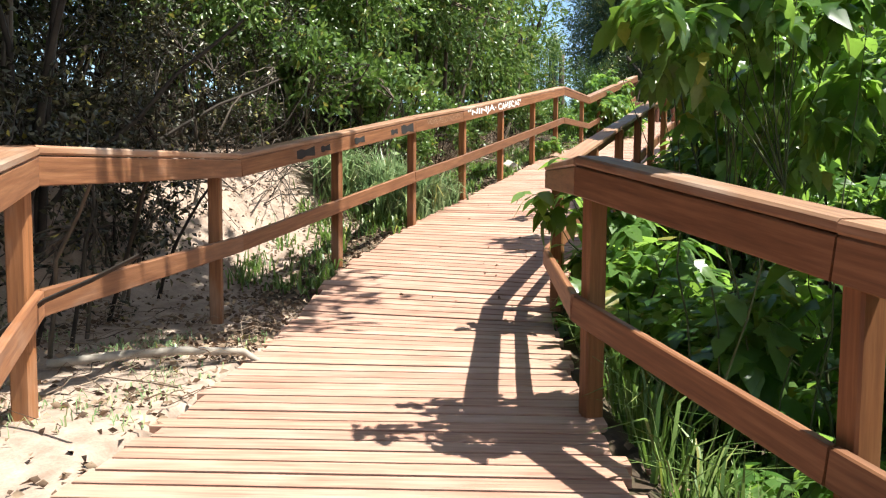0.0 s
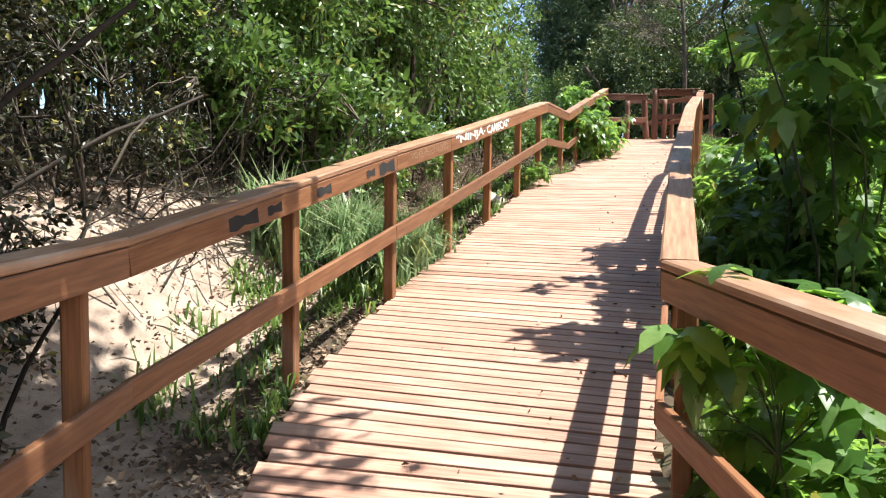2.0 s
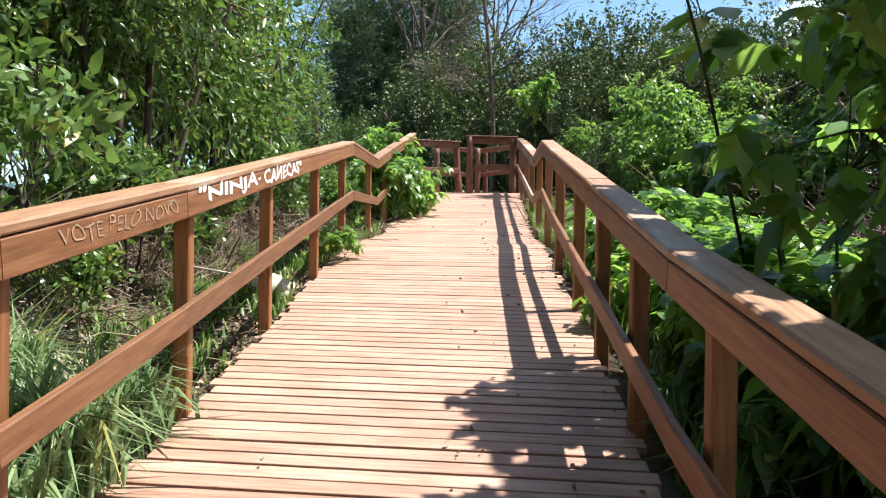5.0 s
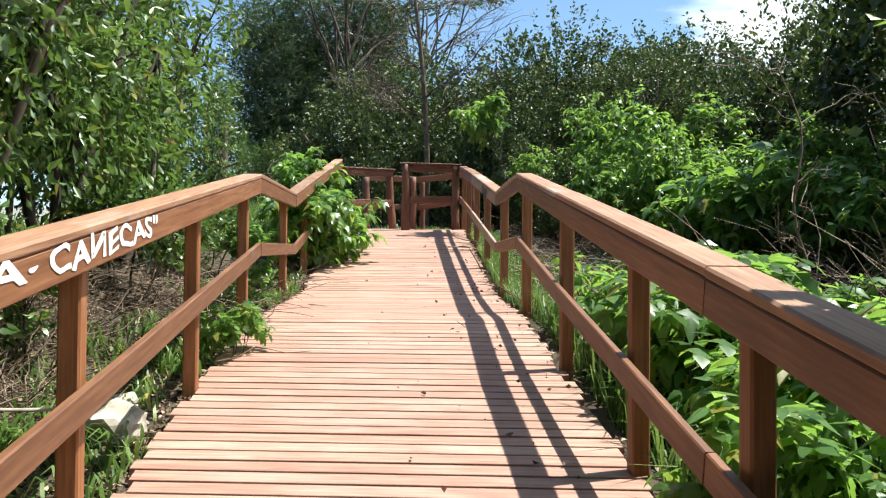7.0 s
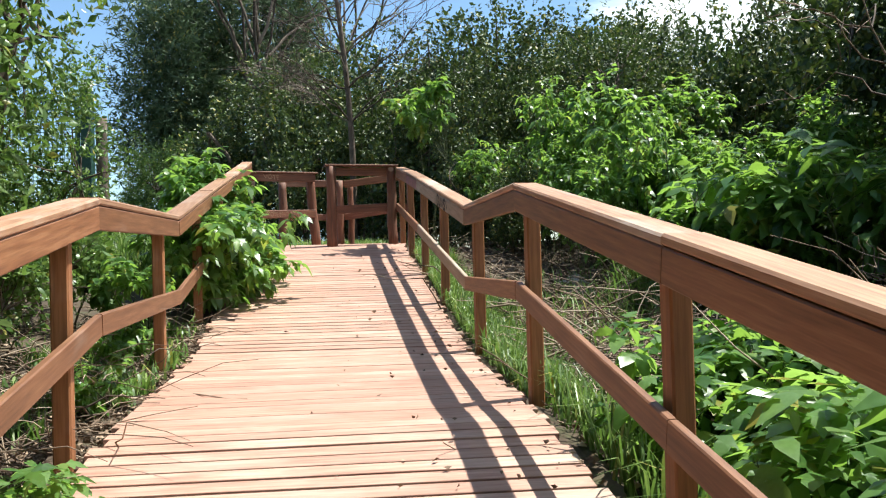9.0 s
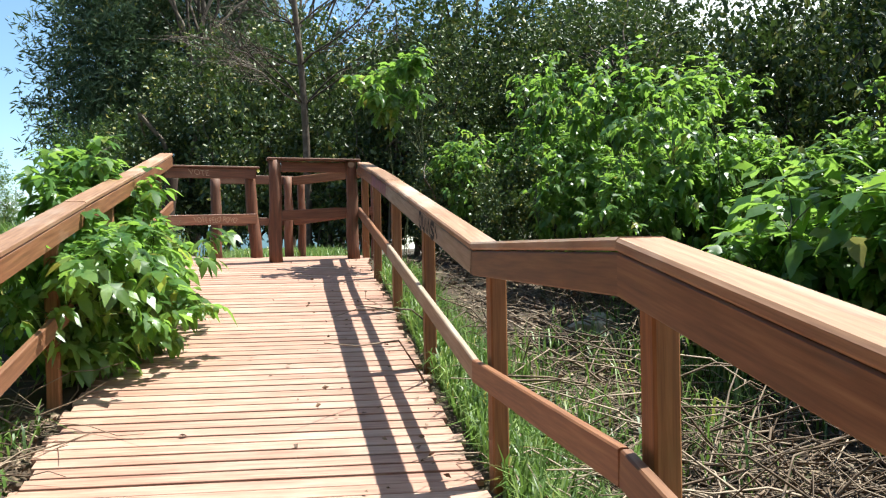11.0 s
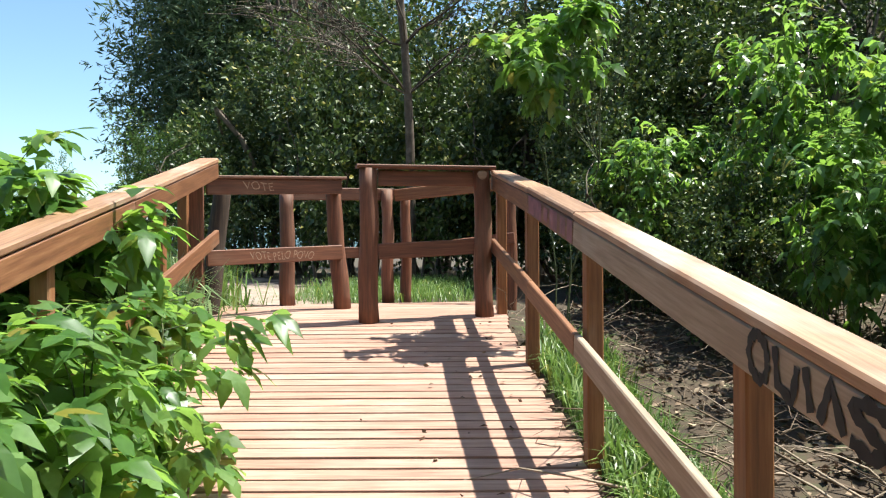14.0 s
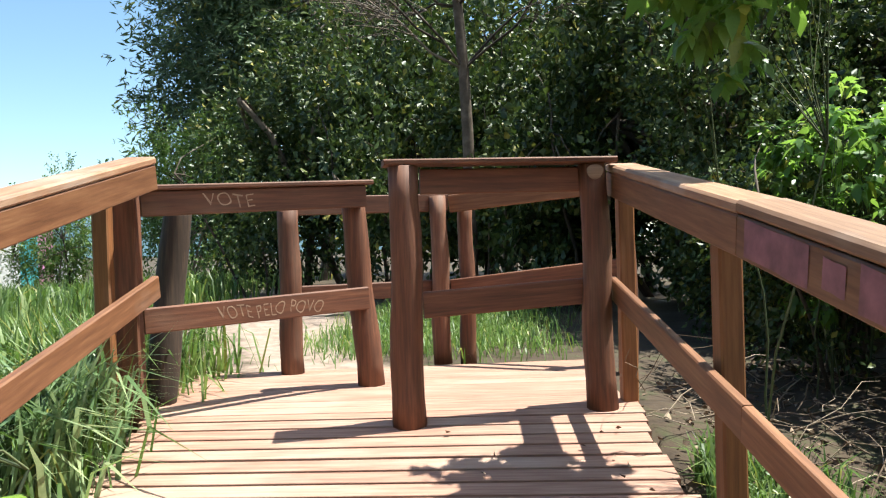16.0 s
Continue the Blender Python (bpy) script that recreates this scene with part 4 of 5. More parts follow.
kink_bush = shrub("railing_bush", "low leafy bush growing round the timber railing", "plant", 1.15, (0.55, 0.6, 0.6), 170, 6, 0.12, 0, BROAD_LEAF, STEM, np.random.default_rng(131), 5, "", 0.05, "lobed", 10, 0.1, 0.008)
kink_bush.matrix_basis = pose(-1.42, 4.45, float(ground_z(-1.3, 4.4)) - 0.02)
copy_thing(kink_bush, pose(-5.05, 18.85, float(ground_z(-5.5, 18.85)) - 0.05, 0, 0, 120))

# Far side: dark dense trees, a feathery tall tree and a bare one.
dark = [shrub("dense_tree", "dense dark green broad tree, beyond the end and unseen behind the start", "tree", 7.5, (3.0, 3.0, 3.9), 1900, 13, 0.135, 0.28, FAR_LEAF, BARK, np.random.default_rng(150 + k), 6, "far trees", 0.0, lumps=34, spread_foot=0.5, stem_r=0.09) for k in range(2)]
plant(dark, [
    (-6.3, 31.5, 0.85, 0, 0.92), (-4.0, 32.0, 0.95, 90, 0.88), (-1.4, 29.5, 0.95, 200, 0.96), (1.8, 27.5, 0.85, 300, 0.98), (4.8, 24.5, 0.75, 45, 1.05), (6.4, 19.5, 0.5, 140, 0.9), (7.6, 14.5, 0.48, 240, 0.9), (7.0, 9.0, 0.75, 20, 1.0), (6.5, 2.0, 0.85, 80, 1.0), (6.8, 5.6, 0.8, 250, 1.0),
    # The three at negative y stand unseen behind the start, added to block skylight.
    (-3.0, 37.0, 1.3, 60, 0.9), (3.0, 34.0, 1.2, 130, 0.95), (0.6, 26.0, 0.8, 220, 1.0), (-7.5, -6.0, 1.0, 10, 1.1), (-2.8, -8.0, 1.0, 70, 1.1), (2.8, -5.5, 0.9, 160, 1.1), (0.1, 23.6, 0.66, 30, 1.05), (-1.3, 26.6, 0.82, 100, 1.05), (-1.5, 24.7, 0.55, 250, 1.15),
])
hedge = [shrub("dark_shrub", "dense dark green shrub below the trees", "shrub", 3.7, (1.6, 1.6, 1.9), 950, 12, 0.105, 0.3, FAR_LEAF, BARK, np.random.default_rng(160 + k), 6, "dark shrubs", 0.0, lumps=24, spread_foot=0.3, stem_r=0.03, forks_each=5) for k in range(2)]
plant(hedge, [(-2.9, 26.6, 0.9, 15, 1.1), (-0.6, 26.2, 1.0, 75, 1.1), (1.8, 24.6, 0.95, 135, 1.15), (3.6, 21.4, 1.0, 195, 1.0), (4.4, 17.6, 1.0, 255, 0.95), (4.8, 14.0, 1.0, 315, 0.95), (5.0, 11.2, 1.0, 25, 1.0), (-5.2, 28.8, 1.0, 85, 1.1), (-7.4, 30.2, 0.9, 145, 1.0), (-1.5, 20.9, 0.36, 40, 1.0), (-1.9, 22.3, 0.5, 160, 1.0), (6.2, 12.6, 1.0, 70, 0.9), (6.0, 15.8, 1.0, 110, 0.9), (5.6, 19.2, 1.0, 30, 0.9), (8.4, 11.0, 1.2, 200, 0.9), (8.4, 14.4, 1.2, 260, 0.9), (8.2, 17.8, 1.2, 330, 0.9), (8.0, 21.0, 1.1, 20, 0.9), (10.5, 15.5, 1.3, 90, 0.9), (-3.4, 27.5, 0.9, 120, 1.0), (-1.2, 24.2, 0.65, 190, 1.0), (2.9, 23.2, 0.9, 15, 1.2), (4.3, 26.0, 1.1, 75, 0.9), (2.7, 15.4, 1.3, 50, 1.15), (2.6, 17.6, 1.2, 300, 1.1), (-1.7, 23.9, 0.5, 20, 1.0)])
feather = shrub("feathery_tree", "tall feathery grey-green tree against the sky", "tree", 12.0, (2.6, 2.6, 6.0), 3600, 9, 0.27, 0.11, FEATHER_LEAF, BARK, np.random.default_rng(170), 3, "far trees", 0.0, lumps=46, spread_foot=0.2, stem_r=0.035)
plant([feather], [(-10.4, 37.5, 0.95, 0, 1.0), (-8.0, 38.5, 1.1, 120, 1.0)])


def bare_tree():
    """Grey leafless tree: a slender trunk, limbs and many fine twigs."""
    rng = np.random.default_rng(190)
    ob = thing("bare_tree", (-4.15, 26.6, float(ground_z(-4.15, 26.6)) - 0.1), "slender grey leafless tree before the dark trees", "tree", "far trees")
    h = 9.0
    t = np.linspace(0, 1, 14)
    trunk = np.stack([0.12 * np.sin(t * 5) - 0.45 * t, 0.15 * np.sin(t * 4 + 1) - 0.12, h * t], -1)
    part_mesh("trunk", mesh_np("trunk", *tube_arrays(trunk, np.linspace(0.075, 0.025, 14), 8)), BARK, ob, Matrix.Translation(ob.location))
    starts, ends = [], []
    for k in range(34):
        a = trunk[rng.integers(4, 13)] + 0.0
        ang, up = rng.uniform(0, 2 * np.pi), rng.uniform(0.1, 0.9)
        length = rng.uniform(1.0, 2.4)
        starts.append(a)
        ends.append(a + length * np.array((np.cos(ang), np.sin(ang), up)))
    pieces = limb_pieces(starts, ends, np.full(34, 0.018), np.full(34, 0.006), rng, 0.25, 7, 5)
    limbs = list(zip(starts, ends))
    s2, e2 = [], []
    for k in range(1100):
        a, b = limbs[rng.integers(0, 34)]
        p = a + (b - a) * rng.uniform(0.3, 1.0)
        s2.append(p)
        e2.append(p + unit(unit(b - a) + rng.normal(size=3) * 0.6) * rng.uniform(0.3, 0.9))
    pieces += limb_pieces(s2, e2, np.full(1100, 0.006), np.full(1100, 0.0025), rng, 0.25, 4, 4)
    v, q = join_arrays(pieces)
    part_mesh("branchwork", mesh_np("branches", v, q), BARK, ob, Matrix.Translation(ob.location))
    return ob


bare_tree()


def umbrella_tree(x, y, h, seed):
    """Tall thin tree: bare forking limbs that carry flat, feathery plates of small leaves."""
    rng = np.random.default_rng(seed)
    ob = thing("umbrella_tree", (x, y, float(ground_z(x, y)) - 0.1), "tall thin tree with flat feathery plates of leaves", "tree", "far trees")
    t = np.linspace(0, 1, 10)
    trunk = np.stack([0.5 * t + 0.15 * np.sin(t * 6), 0.1 * np.sin(t * 5), h * 0.62 * t], -1)
    pieces = [tube_arrays(trunk, np.linspace(0.13, 0.07, 10), 7)]
    ang = np.arange(13) * 2.4 + rng.uniform(0, 0.6, 13)
    reach = rng.uniform(0.10, 0.30, 13) * h
    ends = np.stack([0.5 + reach * np.cos(ang), reach * np.sin(ang), h * rng.uniform(0.74, 1.0, 13)], -1)
    pieces += limb_pieces(trunk[rng.integers(5, 10, 13)], ends, np.full(13, 0.06), np.full(13, 0.018), rng, 0.15, 7, 5)
    base, way = [], []
    for e in ends:
        for k in range(5):
            a = rng.uniform(0, 2 * np.pi)
            tip = e + np.array((np.cos(a), np.sin(a), 0.12)) * rng.uniform(0.4, 1.15)
            pieces += limb_pieces([e], [tip], [0.016], [0.006], rng, 0.1, 4, 4)
            n = 60
            r, b = np.sqrt(rng.random(n)) * 0.55, rng.uniform(0, 2 * np.pi, n)
            base.append(tip + np.stack([r * np.cos(b), r * np.sin(b), rng.normal(size=n) * 0.05 - 0.12 * r], -1))
            way.append(np.stack([np.cos(b), np.sin(b), rng.normal(size=n) * 0.25 - 0.15], -1))
    base, way = np.concatenate(base), unit(np.concatenate(way))
    size = rng.uniform(0.14, 0.26, len(base))
    part_mesh("trunk", mesh_np("trunk", *join_arrays(pieces)), BARK, ob, Matrix.Translation(ob.location))
    part_mesh("crown", mesh_np("crown", *oval_leaves(base, way, size, size * 0.16, rng)), FEATHER_LEAF, ob, Matrix.Translation(ob.location))


umbrella_tree(-7.9, 35.5, 11.0, 401)
umbrella_tree(-5.6, 41.0, 12.5, 402)


def dead_sapling(x, y, h, seed):
    """A dead, pale, crooked sapling with bare forked branches."""
    rng = np.random.default_rng(seed)
    ob = thing("dead_sapling", (x, y, float(ground_z(x, y)) - 0.05), "pale dead leafless sapling with crooked forked branches", "plant", "dead saplings")
    t = np.linspace(0, 1, 12)
    stem = np.stack([-0.28 * t + 0.07 * np.sin(t * 11), 0.05 * np.sin(t * 8), h * t], -1)
    pieces = [tube_arrays(stem, np.linspace(0.015, 0.004, 12), 6)]
    for k in range(11):
        a = stem[rng.integers(2, 11)]
        d = unit(np.array((rng.normal(), rng.normal(), rng.uniform(0.2, 1.0))))
        e = a + d * rng.uniform(0.3, 0.9)
        pieces += limb_pieces([a], [e], [0.006], [0.003], rng, 0.5, 7, 5)
        for j in range(3):
            p = a + (e - a) * rng.uniform(0.4, 1.0)
            pieces += limb_pieces([p], [p + unit(d + rng.normal(size=3) * 0.8) * rng.uniform(0.12, 0.4)], [0.004], [0.002], rng, 0.4, 5, 4)
    part_mesh("stem", mesh_np("stem", *join_arrays(pieces)), STICK, ob, Matrix.Translation(ob.location))


dead_sapling(-0.12, 14.3, 2.5, 411)
dead_sapling(0.55, 13.5, 2.0, 412)


# ---- grass, litter, sticks ----
def blades(x, y, length, lean, rng, width=0.006, z=None, sink=0.01):
    """Arching grass blades of three triangles each."""
    n = len(x)
    z = ground_z(x, y) - sink if z is None else z
    ang = rng.uniform(0, 2 * np.pi, n)
    out = np.stack([np.cos(ang), np.sin(ang), np.zeros(n)], -1)
    side = np.stack([-np.sin(ang), np.cos(ang), np.zeros(n)], -1) * (width * rng.uniform(0.6, 1.4, n))[:, None]
    b = np.stack([x, y, z], -1)
    L, k = length[:, None], (lean * rng.uniform(0.3, 1.3, n))[:, None]
    m = b + np.array((0, 0, 1.0)) * L * 0.62 + out * L * 0.25 * k
    t = b + np.array((0, 0, 1.0)) * L * (1.0 - 0.45 * k * k) + out * L * 0.8 * k
    v = np.stack([b - side, b + side, m + side * 0.8, m - side * 0.8, t], 1).reshape(-1, 3)
    i = np.arange(n)[:, None] * 5
    return v, np.concatenate([i + [0, 1, 2], i + [0, 2, 3], i + [3, 2, 4]])


def grass_patch(name, label, mat, n, where, lo, hi, lean, seed, width=0.006):
    rng = np.random.default_rng(seed)
    x, y = where(rng, n)
    v, f = blades(x, y, rng.uniform(lo, hi, len(x)), lean, rng, width)
    me = mesh_np(name, v, f)
    me.materials.append(mat)
    return tagged(new(name, me), label, "grass", kind="stuff")


def right_of(y0, y1, d0, d1):
    def f(rng, n):
        y = rng.uniform(y0, y1, n)
        return edges_at(y)[1] + rng.uniform(d0, d1, n) ** 1.0, y
    return f


def left_of(y0, y1, d0, d1, lumps=60, size=0.1):
    def f(rng, n):
        cy, cd = rng.uniform(y0, y1, lumps), rng.uniform(d0, d1, lumps)
        k = rng.integers(0, lumps, n)
        y = cy[k] + rng.normal(size=n) * size
        return edges_at(y)[0] - 0.04 - np.abs(cd[k] + rng.normal(size=n) * size), y
    return f


def clumped(x0, x1, y0, y1, lumps=60, size=0.25):
    def f(rng, n):
        cx, cy = rng.uniform(x0, x1, lumps), rng.uniform(y0, y1, lumps)
        k = rng.integers(0, lumps, n)
        return cx[k] + rng.normal(size=n) * size, cy[k] + rng.normal(size=n) * size
    return f


grass_patch("grass", "fresh green grass along the boardwalk's edge", GRASS_LEAF, 9000, right_of(14.0, 20.6, 0.06, 0.6), 0.10, 0.30, 0.9, 1)
grass_patch("grass", "green grass under the broad-leaved plants", GRASS_LEAF, 7000, right_of(1.6, 14.0, 0.1, 0.9), 0.15, 0.45, 0.8, 2)
grass_patch("grass", "patchy grass among dry branches", GRASS_LEAF, 1700, clumped(-2.4, 1.0, 15.6, 18.6, 30, 0.18), 0.15, 0.5, 0.9, 3)
grass_patch("grass", "long green grass beyond the dry branches", GRASS_LEAF, 2600, clumped(-0.9, 0.7, 17.0, 18.7, 16, 0.16), 0.4, 0.85, 1.0, 8, 0.008)
grass_patch("grass", "thick green grass beside the platform", GRASS_LEAF, 16000, clumped(-8.6, -5.75, 18.6, 22.5, 90, 0.25), 0.25, 0.65, 0.9, 4, 0.008)
grass_patch("grass", "sunlit grass of the open field", GRASS_LEAF, 18000, clumped(-17.0, -8.2, 21.0, 36.0, 260, 0.5), 0.2, 0.6, 0.8, 5, 0.012)
grass_patch("grass", "grass under the dark trees", GRASS_LEAF, 6000, clumped(-4.9, -3.6, 22.9, 26.0, 50, 0.25), 0.06, 0.26, 1.2, 6, 0.004)
grass_patch("weeds", "sparse weeds on the sandy strip beside the boards", GRASS_LEAF, 4200, left_of(4.8, 16.5, 0.0, 0.9, 90, 0.1), 0.06, 0.22, 1.1, 7, 0.008)


def tuft(x, y, n, seed, tall):
    rng = np.random.default_rng(seed)
    r = np.abs(rng.normal(size=n)) * 0.12
    a = rng.uniform(0, 2 * np.pi, n)
    v, f = blades(x + r * np.cos(a), y + r * np.sin(a), rng.uniform(0.5, 1.0, n) * tall, 0.95, rng, 0.010)
    o = np.array((x, y, float(ground_z(x, y))))
    ob = new("grass_tuft", mesh_np("grass_tuft", v - o, f))
    ob.data.materials.append(PALE_GRASS)
    ob.location = o
    return tagged(ob, "arching tuft of pale blue-green grass behind the railing", "grass", "grass tufts")


for k, (x, y, n, tall) in enumerate([(-4.95, 7.15, 420, 0.85), (-4.66, 7.6, 420, 0.85), (-4.75, 8.1, 300, 0.75), (-4.5, 7.25, 260, 0.6), (-4.26, 7.72, 420, 0.62), (-4.3, 8.15, 300, 0.55), (-4.24, 7.35, 260, 0.5), (-5.45, 20.3, 300, 0.6), (-5.55, 20.7, 300, 0.65)]):
    tuft(x, y, n, 300 + k, tall)


def sticks(name, label, n, where, lo, hi, thick, seed, mat=STICK, rise=0.25):
    rng = np.random.default_rng(seed)
    x, y = where(rng, n)
    z = ground_z(x, y)
    ang = rng.uniform(0, 2 * np.pi, n)
    L = rng.uniform(lo, hi, n)
    up = np.abs(rng.normal(size=n)) * rise
    a = np.stack([x, y, z + 0.01 + np.abs(rng.normal(size=n)) * 0.04], -1)
    b = a + np.stack([np.cos(ang), np.sin(ang), up], -1) * L[:, None]
    b[:, 2] = np.maximum(b[:, 2], ground_z(b[:, 0], b[:, 1]) + 0.01)
    v, q = join_arrays(limb_pieces(a, b, rng.uniform(0.5, 1.3, n) * thick, np.full(n, thick * 0.3), rng, 0.3, 5, 4))
    me = mesh_np(name, v, q)
    me.materials.append(mat)
    return tagged(new(name, me), label, "branches", kind="stuff")


sticks("dry_branches", "heap of dry cut branches and twigs on the ground", 1150, clumped(-2.0, 1.0, 13.2, 18.6, 30, 0.45), 0.25, 1.4, 0.008, 11)
sticks("dry_branches", "dry twigs strewn beside the landing", 260, clumped(-2.2, -0.6, 13.9, 16.8, 22, 0.3), 0.2, 0.9, 0.006, 25)
sticks("dry_branches", "pile of dry branches beyond the undergrowth", 600, clumped(-1.0, 1.2, 11.4, 13.6, 14, 0.35), 0.3, 1.3, 0.008, 21, STICK, 0.55)
sticks("dry_branches", "dry twigs and roots hanging at the top of the bank", 700, clumped(-6.6, -5.4, 0.5, 9.5, 30, 0.3), 0.3, 1.2, 0.006, 12, SHADED_BARK, 0.6)
sticks("dry_branches", "dry stalks below the left shrubs", 500, clumped(-6.2, -4.9, 9.0, 16.5, 26, 0.25), 0.2, 0.8, 0.005, 13)
sticks("dry_vines", "mat of dry brown vines and stalks on the bank", 1400, clumped(-6.1, -5.25, 8.9, 13.2, 40, 0.16), 0.12, 0.36, 0.004, 26, STICK, 0.7)


def litter(name, label, n, where, seed, size=0.035, on=None):
    rng = np.random.default_rng(seed)
    x, y = where(rng, n)
    z = (ground_z(x, y) if on is None else on(x, y)) + 0.008 + rng.uniform(0, 0.012, n)
    way = unit(np.stack([rng.normal(size=n), rng.normal(size=n), rng.normal(size=n) * 0.25], -1))
    s = size * rng.uniform(0.5, 1.5, n)
    v, f = oval_leaves(np.stack([x, y, z], -1), way, s, s * 0.3, rng)
    me = mesh_np(name, v, f)
    me.materials.append(LITTER)
    return tagged(new(name, me), label, "dead leaves", kind="stuff")


litter("leaf_litter", "dry brown leaves scattered over the sandy bank", 14000, clumped(-6.3, -4.1, 1.0, 15.5, 160, 0.25), 14)
litter("leaf_litter", "dry brown leaves among the branches", 9000, clumped(-2.4, 1.5, 13.0, 21.0, 90, 0.35), 15, 0.05)
litter("leaf_litter", "dry leaves and straw over dark soil beside the upper ramp", 3000, clumped(-2.9, 0.0, 17.5, 23.0, 60, 0.3), 17, 0.045)
sticks("dry_branches", "dry straw and twigs over dark soil beside the upper ramp", 500, clumped(-2.7, -0.3, 17.5, 22.5, 24, 0.3), 0.15, 0.7, 0.004, 18)
litter("leaf_litter", "a few dry leaves lying on the boards", 260, lambda rng, n: (lambda y: (edges_at(y)[1] - np.abs(rng.normal(size=n)) * 0.5, y))(rng.uniform(4.5, 21.0, n)), 19, 0.03, lambda x, y: np.vectorize(deck_z)(y))
litter("leaf_litter", "dry leaves and dirt along the boards' left edge", 9000, lambda rng, n: (lambda y: (edges_at(y)[0] - np.abs(rng.normal(size=n)) * 0.4, y))(rng.uniform(3.0, 16.5, n)), 20, 0.035)
litter("leaf_litter", "dead leaves under the right-hand plants", 6000, right_of(2.0, 13.5, 0.1, 2.5), 16, 0.05)

litter("leaf_litter", "dry leaves strewn over the sand by the first bend", 1700, clumped(-4.3, -2.1, 1.0, 4.4, 70, 0.16), 22, 0.035)
sticks("dry_branches", "thin dry straw lying on the sand by the first bend", 170, clumped(-4.2, -2.2, 1.2, 4.2, 26, 0.15), 0.1, 0.4, 0.003, 23, STICK, 0.12)
grass_patch("weeds", "low dry weeds on the sand by the first bend", PALE_GRASS, 900, clumped(-4.1, -2.5, 1.4, 3.6, 22, 0.09), 0.03, 0.09, 1.6, 24, 0.003)


def stone(x, y, r, seed):
    rng = np.random.default_rng(seed)
    bm = bmesh.new()
    bmesh.ops.create_icosphere(bm, subdivisions=3, radius=r)
    for v in bm.verts:
        v.co *= 1 + 0.4 * noise.noise(v.co * (1.5 / r) + Vector((seed, 0, 0))) + 0.12 * noise.noise(v.co * (5 / r))
        v.co.z *= 0.7
    me = bpy.data.meshes.new("stone")
    bm.to_mesh(me)
    bm.free()
    me.materials.append(STONE)
    ob = new("stone", me)
    ob.matrix_basis = pose(x, y, float(ground_z(x, y)) + r * 0.3, 0, 0, rng.uniform(0, 360))
    return tagged(ob, "pale rough stone lying beside the boards", "stone", "stones")


stone(-4.62, 10.95, 0.15, 1), stone(-4.78, 11.25, 0.13, 2), stone(-1.35, 18.4, 0.2, 3)


def fallen_branch():
    pts = np.array([(-3.45, 2.55, 0), (-3.2, 2.75, 0.03), (-2.95, 2.88, 0.05), (-2.72, 3.05, 0.02), (-2.55, 3.25, 0.0)])
    pts[:, 2] += ground_z(pts[:, 0], pts[:, 1]) + 0.035
    ob = new("fallen_branch", mesh_np("fallen_branch", *tube_arrays(pts, [0.022, 0.024, 0.022, 0.017, 0.008], 7)))
    ob.data.materials.append(PALE_BARK)
    return tagged(ob, "pale bare branch lying on the sand", "branch")


fallen_branch()
twig_pts = np.array([(-4.95, 10.2, 0.30), (-4.82, 10.55, 0.22), (-4.72, 10.9, 0.12), (-4.66, 11.1, 0.05), (-4.65, 11.25, 0.0)])
twig_pts[:, 2] += ground_z(twig_pts[:, 0], twig_pts[:, 1]) + 0.02
bent_branch = new("fallen_branch", mesh_np("fallen_branch", *tube_arrays(twig_pts, [0.007, 0.009, 0.009, 0.008, 0.005], 6)))
bent_branch.data.materials.append(PALE_BARK)
tagged(bent_branch, "pale bent dry branch leaning on the brown bank", "branch")


# ---- far left: steel gate, wooden pole, painted wall, hill ----
def gate():
    x, y = -7.62, 21.45
    g = float(ground_z(x, y))
    ob = thing("steel_gate", (x, y, g), "dark green steel gate post with wire mesh panel", "gate")
    timber("gate_post", (x, y, g - 0.2), (x, y, 5.42), 0.15, 0.15, GREEN_STEEL, ob, (1, 0, 0), 0.01)
    timber("post_cap", (x, y, 5.42), (x, y, 5.56), 0.13, 0.13, WALL_PAINT, ob, (1, 0, 0), 0.01, "bare pale post top")
    ex, ey = x - 1.7, y - 0.35
    for h in (g + 0.1, 5.26):
        timber("frame_bar", (x, y, h), (ex, ey, h), 0.05, 0.05, GREEN_STEEL, ob)
    timber("frame_bar", (x - 0.13, y - 0.03, g), (x - 0.13, y - 0.03, 5.26), 0.05, 0.05, GREEN_STEEL, ob, (1, 0, 0))
    pieces = []
    for k in range(34):
        f = k / 34
        a = np.array((x + (ex - x) * f, y + (ey - y) * f, g + 0.1))
        pieces.append(tube_arrays([a, a + (0, 0, 5.1 - g)], [0.0048, 0.0048], 4))
    for k in range(38):
        h = g + 0.1 + k * 0.052
        pieces.append(tube_arrays([(x, y, h), (ex, ey, h)], [0.0048, 0.0048], 4))
    v, q = join_arrays(pieces)
    part_mesh("wire_mesh", mesh_np("wire_mesh", v, q), WIRE, ob)
    p = thing("wooden_pole", (-7.46, 21.6, float(ground_z(-7.46, 21.6))), "grey-brown round wooden pole beside the gate", "post")
    log_post(p, -7.46, 21.6, p.location.z - 0.1, 5.05, 0.085, (-0.02, 0), BARK, "pole")


gate()


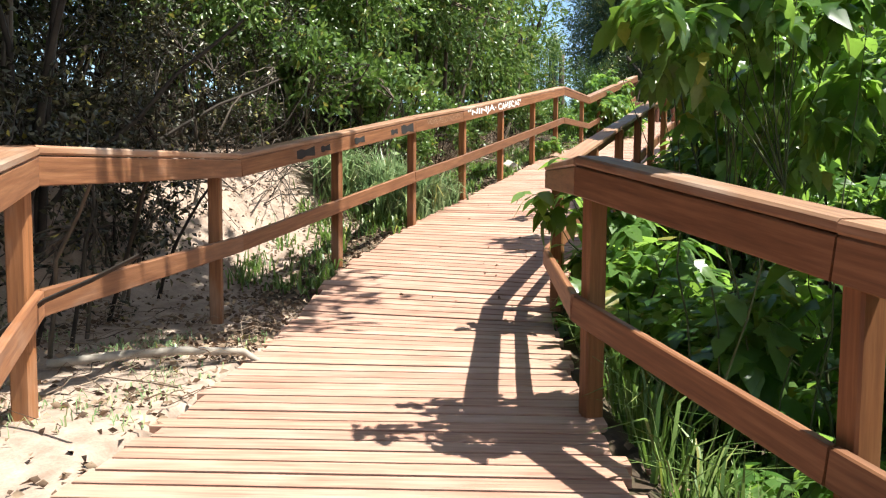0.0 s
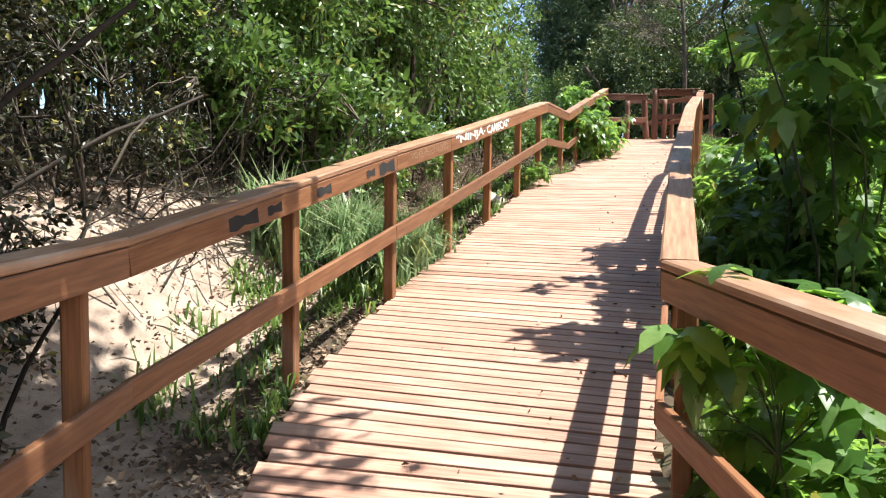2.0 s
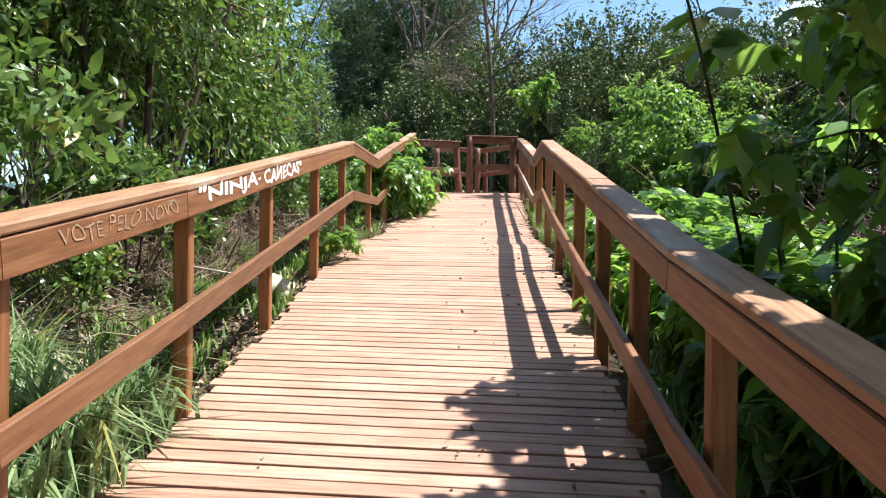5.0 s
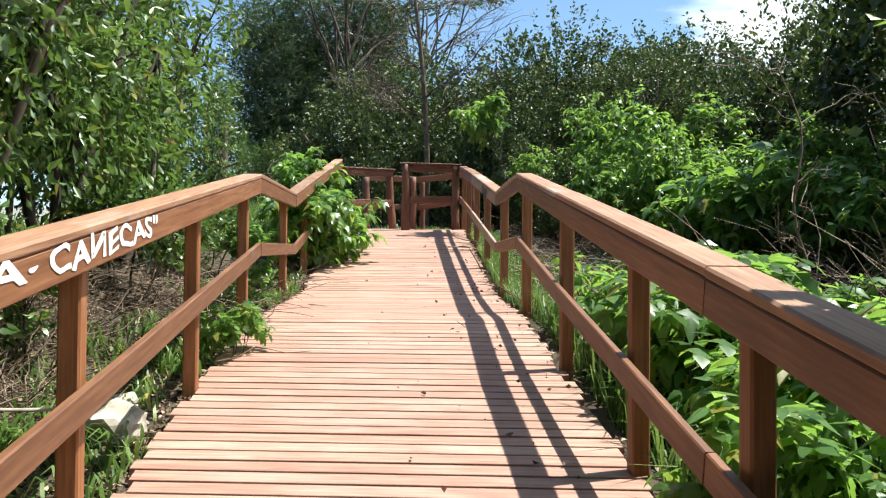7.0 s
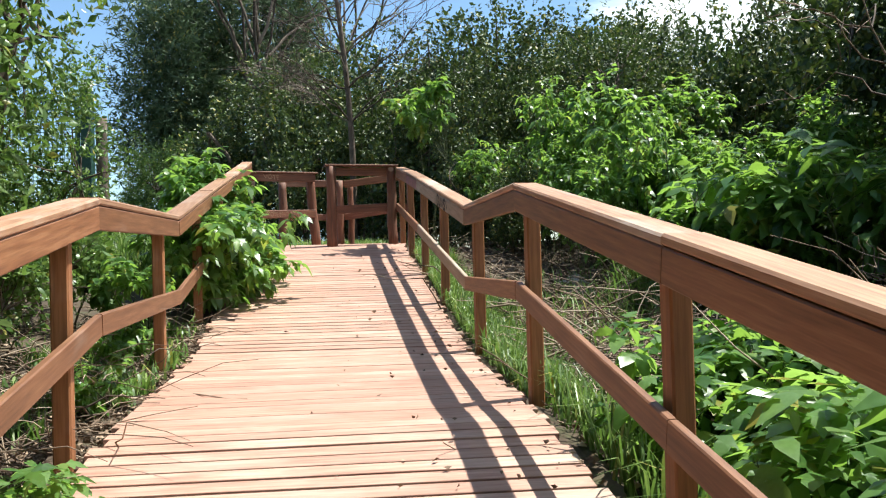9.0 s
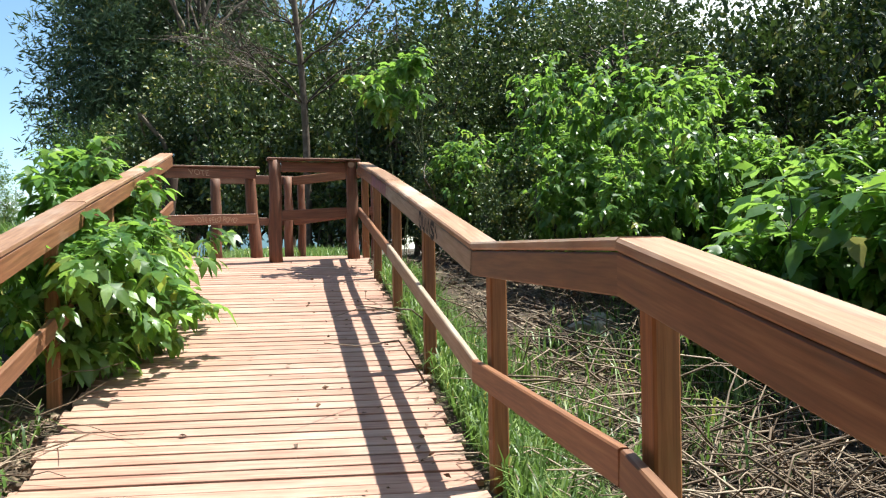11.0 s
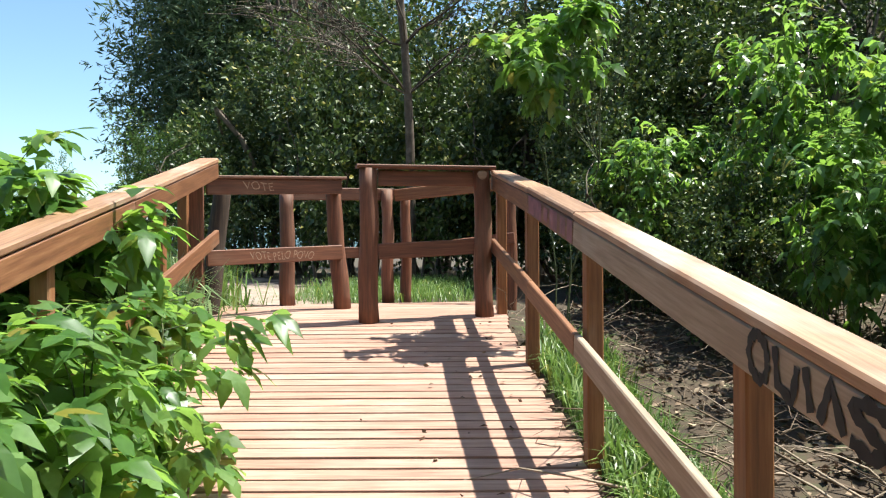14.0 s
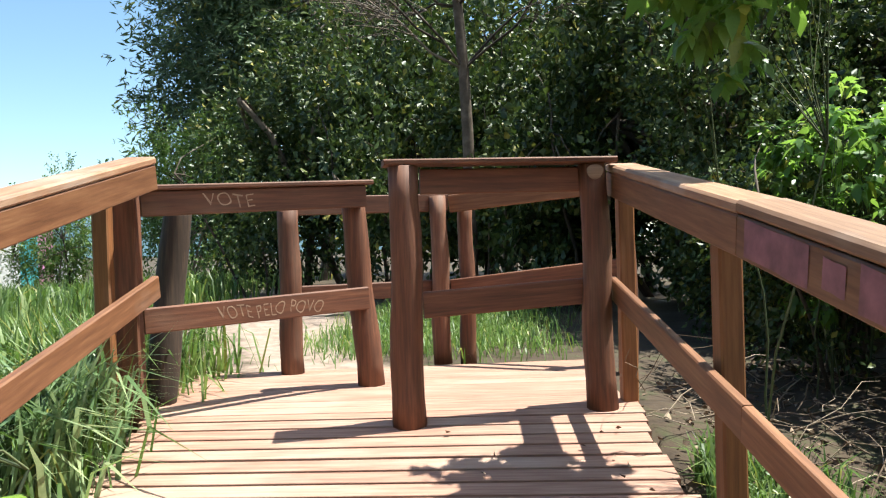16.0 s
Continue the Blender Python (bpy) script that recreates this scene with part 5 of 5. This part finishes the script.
def painted_wall():
    ob = thing("garden_wall", (-17.5, 39, float(ground_z(-17.5, 39))), "white wall with turquoise and pink painted patches", "wall")
    a, b = Vector((-20.5, 36.5, 2.6)), Vector((-15.6, 41.2, 2.6))
    d = (b - a).normalized()
    cuts = [(0.0, 0.62, WALL_PAINT), (0.62, 0.69, TEAL_PAINT), (0.69, 0.75, PINK_PAINT), (0.75, 0.86, WALL_PAINT)]
    for k, (s, e, mat) in enumerate(cuts):
        p, q = a + (b - a) * s, a + (b - a) * e
        top = 4.6 if k < 3 else 3.9
        timber("panel", (p.x, p.y, (2.3 + top) / 2), (q.x, q.y, (2.3 + top) / 2), 0.15, top - 2.3, mat, ob, None, 0.01)


painted_wall()


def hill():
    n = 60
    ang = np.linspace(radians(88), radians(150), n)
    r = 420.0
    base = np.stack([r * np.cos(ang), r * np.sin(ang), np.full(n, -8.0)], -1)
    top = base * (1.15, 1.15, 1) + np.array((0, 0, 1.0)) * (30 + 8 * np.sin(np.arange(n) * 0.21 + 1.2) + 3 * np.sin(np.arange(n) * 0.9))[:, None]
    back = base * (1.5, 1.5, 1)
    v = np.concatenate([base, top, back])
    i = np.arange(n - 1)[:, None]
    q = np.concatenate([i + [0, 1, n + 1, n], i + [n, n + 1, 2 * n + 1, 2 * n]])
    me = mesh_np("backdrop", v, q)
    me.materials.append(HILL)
    tagged(new("backdrop_hill", me), "distant forested hill with blue haze in its colour", "hill", kind="structure")


hill()


# ---- boards of the walk ----
deck = thing("boardwalk_floor", (mid_line[8][0], mid_line[8][1], 1.4), "reddish weathered timber boards of a sloping boardwalk", "boardwalk", kind="structure")
PITCH, THICK = 0.106, 0.032
for e, ex in (("left", 0), ("right", 2)):
    for k in range(len(STATIONS) - 1):
        a, b = STATIONS[k], STATIONS[k + 1]
        inn = 0.12 if ex == 0 else -0.12
        timber("joist", (a[ex] + inn, a[ex + 1], a[4] - 0.095), (b[ex] + inn, b[ex + 1], b[4] - 0.095), 0.05, 0.12, DARK_WOOD, deck)
count = int(ARC[-1] / PITCH)
rng_b = np.random.default_rng(5)
for k in range(count):
    level = any(lo < station(k * PITCH)[1] < hi for lo, hi in LANDINGS)
    gap = 0.003 if level else 0.015 + 0.005 * rng_b.random()
    s0, s1 = k * PITCH + gap / 2, (k + 1) * PITCH - gap / 2
    a, b = station(s0), station(s1)
    ragged = rng_b.uniform(-0.03, 0.03, 2)
    lift = rng_b.uniform(-0.002, 0.002)
    L0, L1 = Vector((a[0], a[1], a[4] + lift)), Vector((b[0], b[1], b[4] + lift))
    R0, R1 = Vector((a[2], a[3], a[4] + lift)), Vector((b[2], b[3], b[4] + lift))
    across = (R0 - L0).normalized()
    L0, L1, R0, R1 = L0 + across * ragged[0], L1 + across * ragged[0], R0 + across * ragged[1], R1 + across * ragged[1]
    c = (L0 + L1 + R0 + R1) / 4
    x = ((R0 + R1) - (L0 + L1)).normalized()
    up = x.cross((L1 + R1) - (L0 + R0)).normalized()
    up = up if up.z > 0 else -up
    m = Matrix((x, up.cross(x), up)).transposed().to_4x4()
    m.translation = c
    inv = m.inverted()
    q = [inv @ p for p in (L0, R0, R1, L1)]
    ch = 0.002
    sgn = ((1, 1), (-1, 1), (-1, -1), (1, -1))
    vs = [(p.x + ch * u[0], p.y + ch * u[1], 0) for p, u in zip(q, sgn)] + [(p.x, p.y, -ch) for p in q] + [(p.x, p.y, -THICK) for p in q]
    fs = [(0, 1, 2, 3), (11, 10, 9, 8)] + [(r + j, r + 4 + j, r + 4 + (j + 1) % 4, r + (j + 1) % 4) for r in (0, 4) for j in range(4)]
    me = bpy.data.meshes.new("plank")
    me.from_pydata(vs, [], fs)
    me.update()
    part_mesh("plank", me, DECK_WOOD, deck, m)
